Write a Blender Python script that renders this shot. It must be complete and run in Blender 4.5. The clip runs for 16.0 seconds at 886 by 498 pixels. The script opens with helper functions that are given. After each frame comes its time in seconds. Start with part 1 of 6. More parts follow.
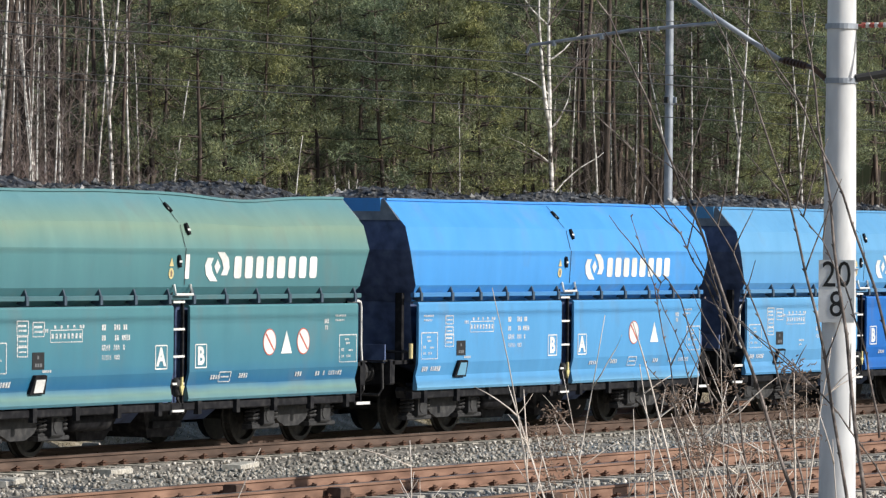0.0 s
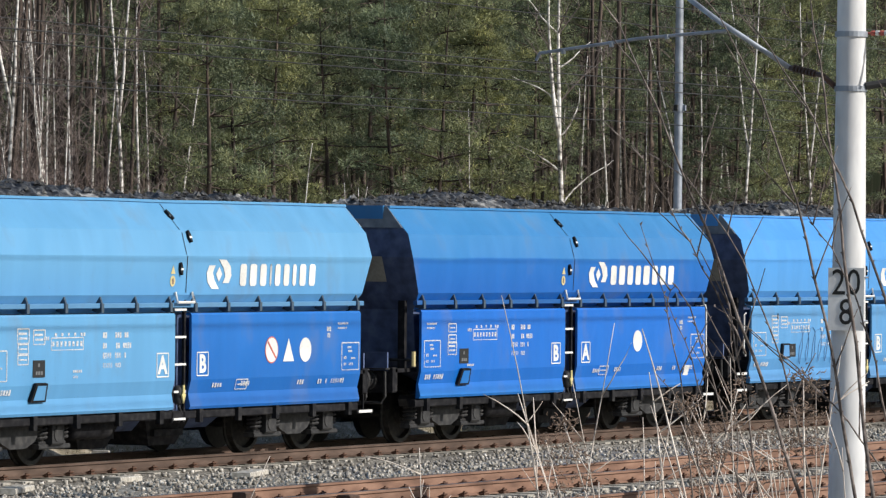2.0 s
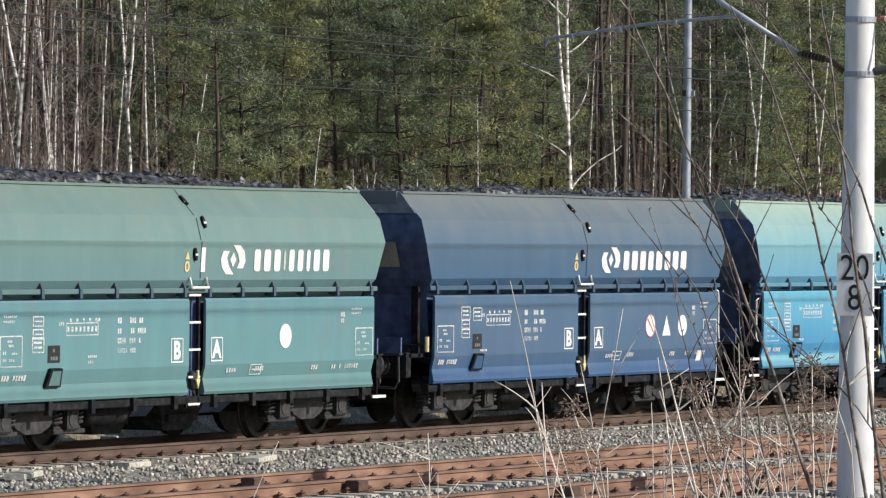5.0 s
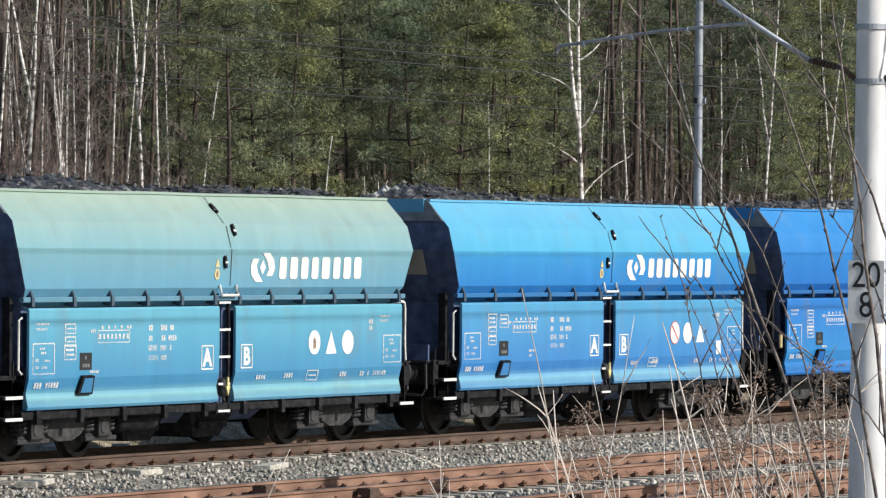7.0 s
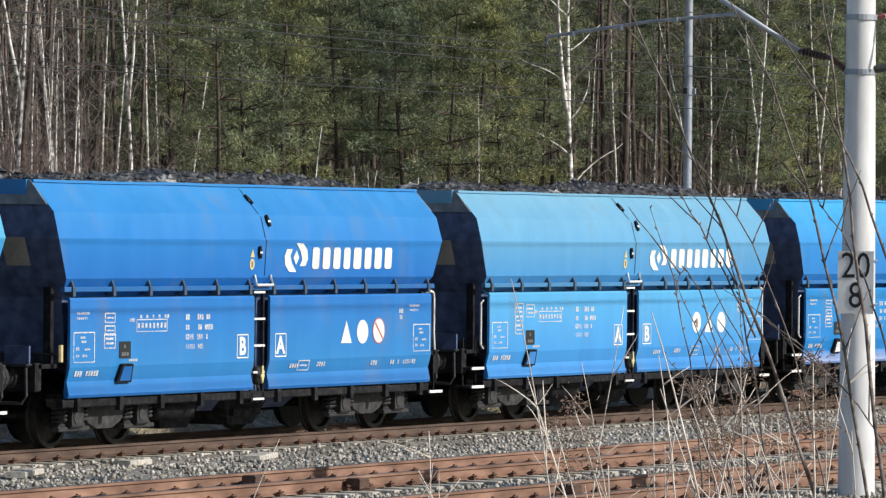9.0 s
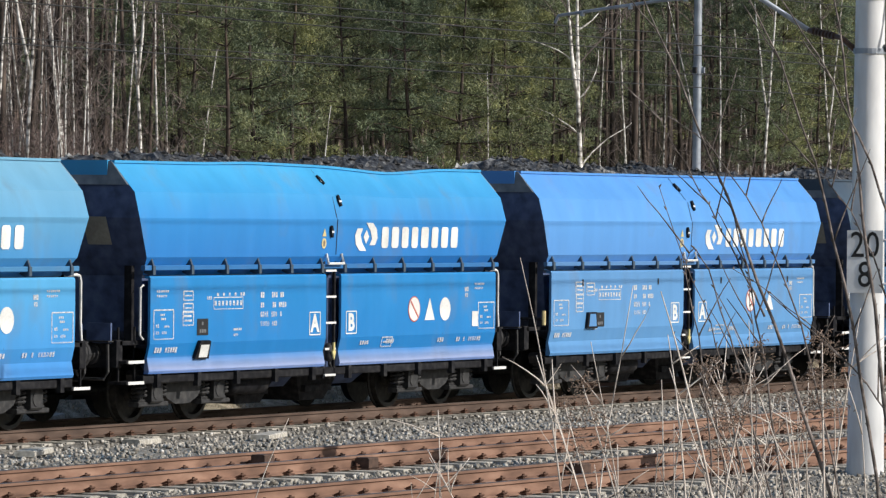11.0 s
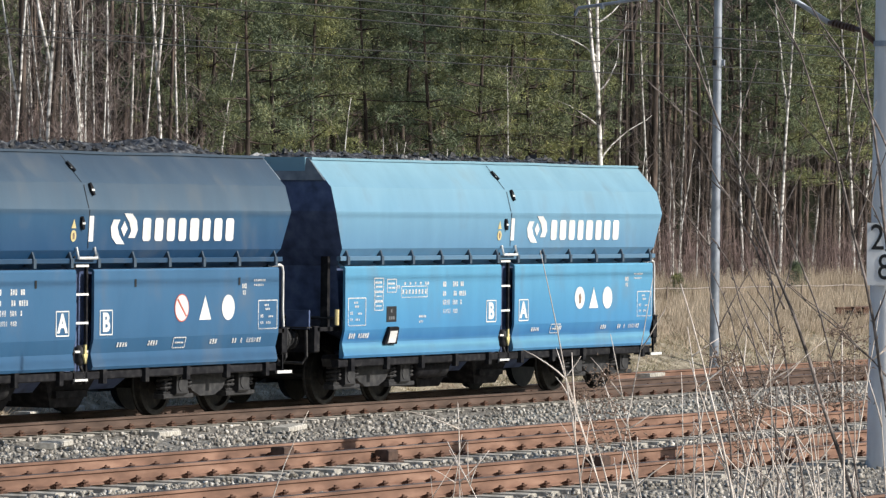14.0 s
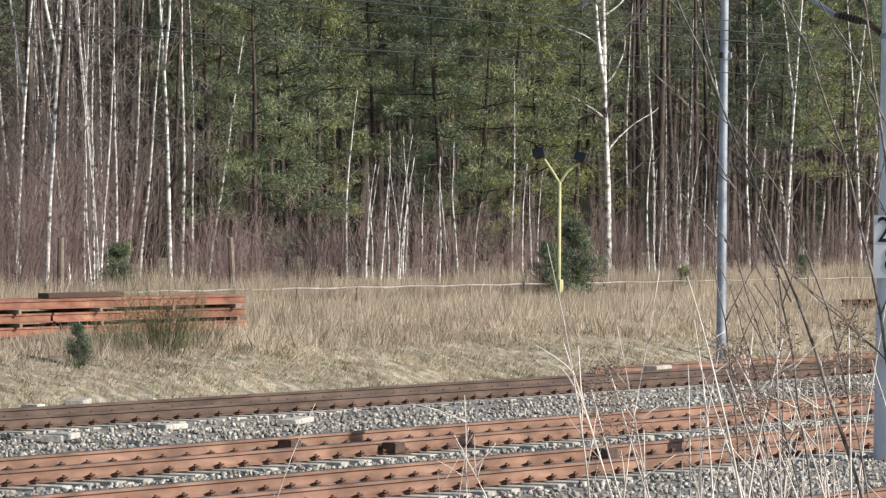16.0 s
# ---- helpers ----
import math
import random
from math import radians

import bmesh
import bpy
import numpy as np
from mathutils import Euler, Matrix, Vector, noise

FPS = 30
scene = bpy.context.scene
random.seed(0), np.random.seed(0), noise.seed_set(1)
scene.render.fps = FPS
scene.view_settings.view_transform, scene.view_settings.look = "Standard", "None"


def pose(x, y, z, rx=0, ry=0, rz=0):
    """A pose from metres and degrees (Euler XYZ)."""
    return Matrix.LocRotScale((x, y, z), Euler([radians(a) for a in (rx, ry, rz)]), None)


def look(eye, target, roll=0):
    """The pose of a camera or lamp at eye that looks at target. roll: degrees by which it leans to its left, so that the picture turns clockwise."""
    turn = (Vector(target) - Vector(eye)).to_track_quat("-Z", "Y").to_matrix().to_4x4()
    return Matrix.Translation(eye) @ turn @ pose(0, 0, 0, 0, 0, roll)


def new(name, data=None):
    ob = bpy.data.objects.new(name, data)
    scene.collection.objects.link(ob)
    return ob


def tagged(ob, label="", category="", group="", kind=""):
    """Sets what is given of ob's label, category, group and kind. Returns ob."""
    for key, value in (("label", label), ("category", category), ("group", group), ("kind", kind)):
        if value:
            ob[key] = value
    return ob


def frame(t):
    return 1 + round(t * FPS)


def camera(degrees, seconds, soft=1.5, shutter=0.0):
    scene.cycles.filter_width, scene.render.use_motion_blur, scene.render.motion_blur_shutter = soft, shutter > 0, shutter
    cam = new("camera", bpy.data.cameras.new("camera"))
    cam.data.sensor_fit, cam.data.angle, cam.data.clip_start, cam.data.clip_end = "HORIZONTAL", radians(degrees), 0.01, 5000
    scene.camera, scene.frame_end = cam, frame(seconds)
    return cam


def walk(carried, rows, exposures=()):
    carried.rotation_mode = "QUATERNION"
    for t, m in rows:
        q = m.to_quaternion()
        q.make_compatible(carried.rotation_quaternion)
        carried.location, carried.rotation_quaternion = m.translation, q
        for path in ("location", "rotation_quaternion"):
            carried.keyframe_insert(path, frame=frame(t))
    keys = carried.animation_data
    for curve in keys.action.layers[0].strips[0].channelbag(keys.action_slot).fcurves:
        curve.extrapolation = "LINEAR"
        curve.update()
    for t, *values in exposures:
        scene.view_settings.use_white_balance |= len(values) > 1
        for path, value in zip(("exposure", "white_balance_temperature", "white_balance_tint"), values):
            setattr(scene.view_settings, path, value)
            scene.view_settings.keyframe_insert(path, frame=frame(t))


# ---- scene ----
cam = camera(9.97, 16.0, soft=1.3, shutter=0.0)
EYE = (0.0, -38.84, 3.122)


def aim(yaw, pitch, roll):
    return pose(*EYE, 90 + pitch, 0, yaw) @ pose(0, 0, 0, 0, 0, roll)


PATH = [(0.0, -62.88, -0.0817, 0.57),
        (0.5, -62.7514, -0.0525, 0.569),
        (1.0, -62.6274, 0.043, 0.577),
        (1.5, -62.6059, 0.0399, 0.579),
        (2.0, -62.7715, 0.0047, 0.597),
        (2.5, -62.819, -0.1359, 0.581),
        (3.0, -62.7729, -0.1727, 0.571),
        (3.5, -62.7158, -0.2085, 0.604),
        (4.0, -62.6431, -0.1591, 0.607),
        (4.2, -62.6796, -0.1912, 0.615),
        (6.5, -62.6229, -0.0488, 0.567),
        (7.0, -62.5477, -0.0769, 0.563),
        (7.5, -62.5981, -0.0855, 0.565),
        (8.0, -62.6429, -0.1577, 0.57),
        (8.5, -62.6624, -0.1651, 0.582),
        (11.0, -62.5647, -0.4213, 0.601),
        (11.5, -62.445, -0.4532, 0.607),
        (12.0, -62.388, -0.4827, 0.613),
        (12.5, -62.3539, -0.49, 0.631),
        (13.0, -62.3787, -0.5127, 0.628),
        (13.5, -62.3462, -0.5193, 0.611),
        (14.0, -62.3418, -0.5097, 0.628),
        (14.5, -62.3494, -0.4547, 0.627),
        (15.0, -62.3528, -0.4927, 0.624),
        (15.5, -62.3202, -0.4737, 0.627),
        (16.0, -62.2671, -0.5926, 0.596)]
walk(cam, [(t, aim(a, b, c)) for t, a, b, c in PATH],
     exposures=[(0.0, 0.15), (1.0, 0.1), (2.0, 0.06), (3.0, 0.08), (4.0, 0.1), (6.5, 0.26), (7.0, 0.2), (8.5, 0.14), (11.0, 0.0), (11.7, -0.02), (12.5, 0.1), (13.2, 0.18), (14.5, 0.25), (15.2, 0.27), (16.0, 0.48)])

# centre of the last wagon along the track, by time
TRAIN = [(0.0, 247.136),
         (0.5, 240.685),
         (1.0, 233.923),
         (1.5, 227.605),
         (2.0, 220.819),
         (2.5, 214.485),
         (3.0, 207.732),
         (3.5, 201.47),
         (4.0, 194.74),
         (6.5, 162.924),
         (7.0, 156.323),
         (7.5, 150.214),
         (8.0, 143.669),
         (8.5, 137.633),
         (11.0, 107.453),
         (11.5, 101.852),
         (12.0, 95.932),
         (12.5, 90.467),
         (13.0, 84.639),
         (13.5, 79.273),
         (14.0, 73.555),
         (14.5, 68.311),
         (15.0, 62.717),
         (15.5, 57.571),
         (16.0, 52.05)]
PITCH = 13.042

# ---------------- light
SUN_TO = Vector((0.16, -0.93, 0.57)).normalized()
world = bpy.data.worlds.new("sky")
scene.world = world
world.use_nodes = True
wn = world.node_tree
sky = wn.nodes.new("ShaderNodeTexSky")
sky.sky_type = 'NISHITA'
sky.sun_disc = False
sky.sun_elevation = math.asin(SUN_TO.z)
sky.sun_rotation = math.atan2(SUN_TO.x, SUN_TO.y)
wn.links.new(sky.outputs[0], wn.nodes["Background"].inputs[0])
wn.nodes["Background"].inputs[1].default_value = 0.085
sun_data = bpy.data.lights.new("sun", 'SUN')
sun_data.energy = 4.05
sun_data.angle = radians(0.6)
sun_data.color = (1.0, 0.95, 0.87)
sun = new("sun", sun_data)
sun.matrix_world = look(SUN_TO * 50, (0, 0, 0))


# ---------------- materials
def srgb(r, g, b):
    return tuple(((c / 255) / 12.92 if c < 10.3 else ((c / 255 + 0.055) / 1.055) ** 2.4) for c in (r, g, b)) + (1,)


def material(name, rough=0.6, metal=0.0):
    m = bpy.data.materials.new(name)
    m.use_nodes = True
    n = m.node_tree
    b = n.nodes["Principled BSDF"]
    b.inputs["Roughness"].default_value = rough
    b.inputs["Metallic"].default_value = metal
    return m, n, b


def noise_node(n, coord, scale, detail=5.0, stretch=None):
    src = coord
    if stretch:
        mp = n.nodes.new("ShaderNodeMapping")
        mp.inputs["Scale"].default_value = stretch
        n.links.new(src, mp.inputs["Vector"])
        src = mp.outputs[0]
    t = n.nodes.new("ShaderNodeTexNoise")
    t.inputs["Scale"].default_value = scale
    t.inputs["Detail"].default_value = detail
    n.links.new(src, t.inputs["Vector"])
    return t.outputs["Fac"]


def ramp(n, fac, stops, smooth=False):
    r = n.nodes.new("ShaderNodeValToRGB")
    e = r.color_ramp.elements
    while len(e) < len(stops):
        e.new(0.5)
    for el, (p, c) in zip(e, stops):
        el.position, el.color = p, c if len(c) == 4 else (*c, 1)
    if smooth:
        r.color_ramp.interpolation = 'EASE'
    n.links.new(fac, r.inputs[0])
    return r.outputs[0]


def mix(n, fac, a, b, kind='MIX'):
    m = n.nodes.new("ShaderNodeMix")
    m.data_type, m.blend_type = 'RGBA', kind
    for sock, v in ((m.inputs[0], fac), (m.inputs[6], a), (m.inputs[7], b)):
        if isinstance(v, (int, float, tuple)):
            sock.default_value = v
        else:
            n.links.new(v, sock)
    return m.outputs[2]


def bump(n, b, height, strength=0.3, dist=0.01):
    k = n.nodes.new("ShaderNodeBump")
    k.inputs["Strength"].default_value = strength
    k.inputs["Distance"].default_value = dist
    n.links.new(height, k.inputs["Height"])
    n.links.new(k.outputs[0], b.inputs["Normal"])


def coords(n, which="Object"):
    return n.nodes.new("ShaderNodeTexCoord").outputs[which]


def speckled(name, dark, mid, light, scale=8.0, rough=0.8, metal=0.0, big=0.6, bumps=0.3, dist=0.01, stretch=None, per_object=0.0, per_island=0.0):
    """A surface of three tones mixed by noise at two sizes."""
    m, n, b = material(name, rough, metal)
    c = coords(n)
    fine = noise_node(n, c, scale, 6, stretch)
    col = ramp(n, fine, ((0.3, dark), (0.5, mid), (0.72, light)))
    wide = noise_node(n, c, big, 3)
    tone = ramp(n, wide, ((0.3, (0.72, 0.72, 0.72)), (0.7, (1.15, 1.15, 1.15))))
    col = mix(n, 1.0, col, tone, 'MULTIPLY')
    if per_object or per_island:
        for k, src in ((per_object, n.nodes.new("ShaderNodeObjectInfo").outputs["Random"]), (per_island, n.nodes.new("ShaderNodeNewGeometry").outputs["Random Per Island"])):
            if k:
                tint = ramp(n, src, ((0.0, (1 - k, 1 - k, 1 - k)), (1.0, (1 + k, 1 + k, 1 + k))))
                col = mix(n, 1.0, col, tint, 'MULTIPLY')
    n.links.new(col, b.inputs["Base Color"])
    bump(n, b, fine, bumps, dist)
    return m


def wagon_paint(name, stops, streak=0.06, rough=0.45):
    """Wagon paint: colours by height on the wagon, for fading and for light and shade at the panel fold, with ragged
    edges, wash streaks and grime.
    """
    m, n, b = material(name, rough)
    c = coords(n)
    info = n.nodes.new("ShaderNodeObjectInfo").outputs["Random"]
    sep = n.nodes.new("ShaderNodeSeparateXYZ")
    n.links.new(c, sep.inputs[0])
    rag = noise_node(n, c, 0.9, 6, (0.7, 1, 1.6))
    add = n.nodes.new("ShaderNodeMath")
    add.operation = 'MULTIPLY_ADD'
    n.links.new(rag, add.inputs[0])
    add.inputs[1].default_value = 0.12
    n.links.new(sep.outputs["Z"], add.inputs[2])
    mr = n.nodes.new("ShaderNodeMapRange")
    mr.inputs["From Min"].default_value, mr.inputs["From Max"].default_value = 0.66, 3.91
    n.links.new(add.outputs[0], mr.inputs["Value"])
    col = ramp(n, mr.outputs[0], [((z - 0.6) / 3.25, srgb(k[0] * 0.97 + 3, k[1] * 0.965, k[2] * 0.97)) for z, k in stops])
    off = n.nodes.new("ShaderNodeVectorMath")
    n.links.new(c, off.inputs[0])
    n.links.new(info, off.inputs[1])
    st = noise_node(n, off.outputs[0], 2.2, 6, (1.3, 1, 0.16))
    col = mix(n, 1.0, col, ramp(n, st, ((0.32, (1 - streak,) * 3), (0.55, (1.0, 1.0, 1.0)), (0.8, (1.08, 1.08, 1.06)))), 'MULTIPLY')
    dirt = noise_node(n, c, 1.7, 8, (1, 1, 0.6))
    col = mix(n, ramp(n, dirt, ((0.56, (0, 0, 0)), (0.78, (0.34, 0.34, 0.34)))), col, (0.16, 0.16, 0.15, 1))
    fine = noise_node(n, c, 26.0, 5)
    col = mix(n, ramp(n, fine, ((0.7, (0, 0, 0)), (0.78, (0.5, 0.5, 0.5)))), col, (0.09, 0.07, 0.06, 1))
    n.links.new(col, b.inputs["Base Color"])
    n.links.new(ramp(n, dirt, ((0.3, (rough - 0.06,) * 3), (0.7, (rough + 0.25,) * 3))), b.inputs["Roughness"])
    bump(n, b, noise_node(n, c, 1.1, 4), 0.22, 0.03)
    return m


def plain(name, col, rough=0.6, metal=0.0, vary=0.12, scale=20.0):
    d = tuple(x * (1 - vary) for x in col)
    l = tuple(min(1, x * (1 + vary)) for x in col)
    return speckled(name, d, col, l, scale, rough, metal, 1.5, 0.12, 0.004)


M_BLACK = speckled("black_running_gear", (0.008, 0.008, 0.010), (0.017, 0.017, 0.020), (0.04, 0.039, 0.039), 9, 0.75)
M_GEAR = speckled("dusty_bogie_steel", (0.013, 0.013, 0.0145), (0.028, 0.028, 0.03), (0.065, 0.063, 0.062), 10, 0.65)
M_WHEEL = speckled("wheel_steel", (0.010, 0.0095, 0.009), (0.02, 0.019, 0.017), (0.045, 0.04, 0.033), 14, 0.6, 0.3)
M_WHITE = plain("white_marking", (0.80, 0.80, 0.78), 0.6, 0, 0.1, 30)
M_RED = plain("red_marking", (0.55, 0.13, 0.1), 0.55, 0, 0.25)
M_YELLOW = plain("yellow_marking", (0.72, 0.6, 0.3), 0.5)
M_PALEYELLOW = plain("pale_yellow_enamel", (0.72, 0.62, 0.28), 0.5)
M_DARKMARK = plain("dark_plate", (0.02, 0.021, 0.024), 0.5)
M_GREYPLATE = plain("grey_plate", (0.16, 0.17, 0.18), 0.5)
M_RAIL = speckled("rusty_rail", (0.14, 0.077, 0.053), (0.235, 0.132, 0.09), (0.34, 0.205, 0.145), 6, 0.8, 0.0, 0.5, 0.3, 0.004, (0.25, 1, 1))
M_RAILFAR = speckled("dark_worn_rail", (0.065, 0.04, 0.03), (0.104, 0.067, 0.05), (0.17, 0.113, 0.087), 6, 0.7, 0.1, 0.5, 0.3, 0.004, (0.25, 1, 1))
M_RAILTOP = speckled("worn_rail_head", (0.09, 0.06, 0.045), (0.16, 0.12, 0.1), (0.26, 0.21, 0.18), 5, 0.45, 0.5, 0.5, 0.1, 0.002, (0.15, 1, 1))
M_CLIP = speckled("rusty_fastening", (0.05, 0.022, 0.014), (0.09, 0.042, 0.025), (0.15, 0.08, 0.05), 30, 0.8)
M_SLEEPER = speckled("weathered_concrete", (0.3, 0.275, 0.235), (0.48, 0.448, 0.39), (0.66, 0.63, 0.565), 14, 0.85, 0, 1.5, 0.3, 0.006, None, 0.15)
M_STONE = speckled("ballast_stone", (0.15, 0.132, 0.11), (0.345, 0.317, 0.274), (0.7, 0.67, 0.62), 16, 0.85, 0, 0.35, 0.4, 0.01, None, 0, 0.38)
M_BALLAST = speckled("ballast_bed", (0.08, 0.072, 0.061), (0.25, 0.23, 0.2), (0.48, 0.455, 0.41), 13, 0.9, 0, 0.4, 1.0, 0.05)
M_GROUND = speckled("dry_grass_soil", (0.12, 0.105, 0.072), (0.28, 0.24, 0.17), (0.52, 0.455, 0.35), 4.5, 0.95, 0, 0.22, 0.6, 0.05)
M_CLOD = speckled("bank_clod", (0.2, 0.175, 0.13), (0.36, 0.32, 0.25), (0.56, 0.52, 0.45), 12, 0.9, 0, 0.5, 0.5, 0.02, None, 0, 0.3)
M_TURF = speckled("matted_turf", (0.2, 0.19, 0.11), (0.42, 0.37, 0.25), (0.62, 0.54, 0.4), 2.5, 0.9, 0, 0.5, 0.1, 0.01, None, 0, 0.4)
M_GRASS = speckled("dry_grass", (0.365, 0.28, 0.195), (0.56, 0.45, 0.33), (0.74, 0.62, 0.48), 2.0, 0.9, 0, 0.25, 0.1, 0.01, None, 0, 0.35)
M_GALV = speckled("galvanised_steel", (0.26, 0.29, 0.34), (0.36, 0.395, 0.45), (0.46, 0.5, 0.56), 5, 0.5, 0.35, 0.8, 0.08, 0.004)
M_MAST = speckled("pale_concrete", (0.66, 0.66, 0.67), (0.76, 0.765, 0.775), (0.84, 0.845, 0.85), 6, 0.7, 0, 0.5, 0.15, 0.005, (1, 1, 0.3))
M_INSUL = plain("brown_porcelain", (0.09, 0.055, 0.04), 0.3)
M_WIRE = plain("dark_wire", (0.03, 0.03, 0.03), 0.6)
M_BARKP = speckled("pine_bark", (0.02, 0.016, 0.014), (0.07, 0.053, 0.044), (0.2, 0.15, 0.12), 5, 0.9, 0, 0.3, 0.6, 0.03, (1, 1, 0.25), 0.25)
M_TWIG = speckled("brown_twigs", (0.09, 0.072, 0.065), (0.18, 0.145, 0.132), (0.32, 0.265, 0.25), 2, 0.85, 0, 0.3, 0.1, 0.01, None, 0.2)
M_REDTWIG = speckled("reddish_twigs", (0.13, 0.088, 0.08), (0.245, 0.173, 0.16), (0.39, 0.292, 0.275), 2, 0.85, 0, 0.3, 0.1, 0.01, None, 0.2)
M_STALK = speckled("dry_stalk", (0.54, 0.46, 0.4), (0.76, 0.67, 0.6), (0.88, 0.83, 0.77), 12, 0.85, 0, 2, 0.1, 0.002, None, 0.15)
M_BRANCH = speckled("bare_branch_bark", (0.055, 0.045, 0.042), (0.16, 0.132, 0.12), (0.4, 0.345, 0.32), 18, 0.8, 0, 2.5, 0.2, 0.003)
M_SEED = speckled("brown_seed_head", (0.13, 0.09, 0.07), (0.25, 0.18, 0.14), (0.4, 0.31, 0.25), 20, 0.9)
M_POST = plain("pale_yellow_paint", (0.50, 0.49, 0.25), 0.6)
M_FLOOD = plain("black_housing", (0.015, 0.015, 0.017), 0.4)
M_SIGN = plain("white_enamel", (0.78, 0.79, 0.80), 0.35, 0, 0.06, 12)
M_INK = plain("black_lettering", (0.01, 0.01, 0.011), 0.5)
M_TRACKBOX = plain("rusty_dark_steel", (0.085, 0.05, 0.036), 0.8, 0, 0.35, 14)
M_STACK = speckled("orange_rust", (0.13, 0.055, 0.036), (0.25, 0.11, 0.07), (0.37, 0.185, 0.12), 5, 0.85, 0, 0.6, 0.3, 0.004, (0.3, 1, 1), 0.2)
M_PIPE = plain("dull_grey_pipe", (0.33, 0.29, 0.27), 0.7, 0, 0.25, 6)
M_OLIVE = speckled("olive_broom_twigs", (0.07, 0.075, 0.035), (0.15, 0.15, 0.075), (0.3, 0.27, 0.16), 3, 0.85, 0, 0.5, 0.1, 0.01)
M_WOOD = plain("weathered_timber", (0.24, 0.19, 0.15), 0.9, 0, 0.3, 8)


def birch_material():
    m, n, b = material("birch_bark", 0.75)
    c = coords(n)
    f = noise_node(n, c, 2.2, 7, (1.5, 1.5, 2.2))
    col = ramp(n, f, ((0.355, (0.055, 0.05, 0.045)), (0.44, (0.46, 0.43, 0.4)), (0.58, (0.86, 0.84, 0.81))))
    n.links.new(col, b.inputs["Base Color"])
    bump(n, b, f, 0.3, 0.01)
    return m


def needle_material():
    """Pine needles that let some light through, with yellower and bluer trees."""
    m, n, b = material("pine_needles", 0.55)
    c = coords(n)
    f = noise_node(n, c, 1.1, 5)
    col = ramp(n, f, ((0.32, (0.06, 0.076, 0.055)), (0.5, (0.168, 0.196, 0.116)), (0.68, (0.385, 0.405, 0.225))))
    isl = n.nodes.new("ShaderNodeNewGeometry").outputs["Random Per Island"]
    col = mix(n, 1.0, col, ramp(n, isl, ((0.0, (0.72, 0.74, 0.76)), (0.9, (1.18, 1.18, 1.14)), (1.0, (1.4, 1.32, 1.1)))), 'MULTIPLY')
    info = n.nodes.new("ShaderNodeObjectInfo").outputs["Random"]
    col = mix(n, 1.0, col, ramp(n, info, ((0.0, (0.8, 0.92, 0.98)), (0.5, (1.0, 1.02, 0.95)), (1.0, (1.18, 1.12, 0.85)))), 'MULTIPLY')
    n.links.new(col, b.inputs["Base Color"])
    tr = n.nodes.new("ShaderNodeBsdfTranslucent")
    n.links.new(col, tr.inputs["Color"])
    ms = n.nodes.new("ShaderNodeMixShader")
    ms.inputs[0].default_value = 0.3
    n.links.new(b.outputs[0], ms.inputs[1])
    n.links.new(tr.outputs[0], ms.inputs[2])
    n.links.new(ms.outputs[0], n.nodes["Material Output"].inputs["Surface"])
    return m


def stencil_material():
    """Thin white stencil paint, worn through in specks."""
    m, n, b = material("worn_stencil", 0.6)
    c = coords(n)
    b.inputs["Base Color"].default_value = (0.78, 0.79, 0.79, 1)
    f = noise_node(n, c, 34.0, 3)
    w = noise_node(n, c, 1.3, 3)
    k = mix(n, 0.6, f, w)
    tr = n.nodes.new("ShaderNodeBsdfTransparent")
    ms = n.nodes.new("ShaderNodeMixShader")
    n.links.new(ramp(n, k, ((0.44, (0.22, 0.22, 0.22)), (0.56, (0.8, 0.8, 0.8)))), ms.inputs[0])
    n.links.new(b.outputs[0], ms.inputs[1])
    n.links.new(tr.outputs[0], ms.inputs[2])
    n.links.new(ms.outputs[0], n.nodes["Material Output"].inputs["Surface"])
    return m


def coal_material():
    """Black coal with dusty grey lumps and a few chalk-pale spills."""
    m, n, b = material("coal", 0.5)
    c = coords(n)
    f = noise_node(n, c, 9.0, 6)
    col = ramp(n, f, ((0.3, (0.008, 0.008, 0.009)), (0.52, (0.02, 0.021, 0.023)), (0.74, (0.10, 0.104, 0.108))))
    isl = n.nodes.new("ShaderNodeNewGeometry").outputs["Random Per Island"]
    col = mix(n, 1.0, col, ramp(n, isl, ((0.0, (0.6, 0.6, 0.6)), (0.8, (1.4, 1.4, 1.4)), (1.0, (3.0, 3.0, 3.0)))), 'MULTIPLY')
    w = noise_node(n, c, 0.75, 5)
    col = mix(n, ramp(n, w, ((0.63, (0, 0, 0)), (0.68, (0.85, 0.85, 0.85)))), col, (0.5, 0.5, 0.49, 1))
    n.links.new(col, b.inputs["Base Color"])
    bump(n, b, f, 1.0, 0.08)
    return m


def wood_backdrop_material():
    m, n, b = material("distant_wood", 0.95)
    c = coords(n)
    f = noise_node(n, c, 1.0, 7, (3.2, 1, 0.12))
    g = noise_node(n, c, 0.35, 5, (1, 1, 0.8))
    # dark tones paint the shade between the trunks, pale streaks the trunks
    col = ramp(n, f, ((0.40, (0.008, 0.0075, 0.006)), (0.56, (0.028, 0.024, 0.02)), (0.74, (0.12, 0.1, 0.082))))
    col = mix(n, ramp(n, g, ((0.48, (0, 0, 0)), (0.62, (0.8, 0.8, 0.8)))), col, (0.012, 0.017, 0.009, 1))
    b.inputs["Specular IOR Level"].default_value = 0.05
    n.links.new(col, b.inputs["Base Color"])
    return m


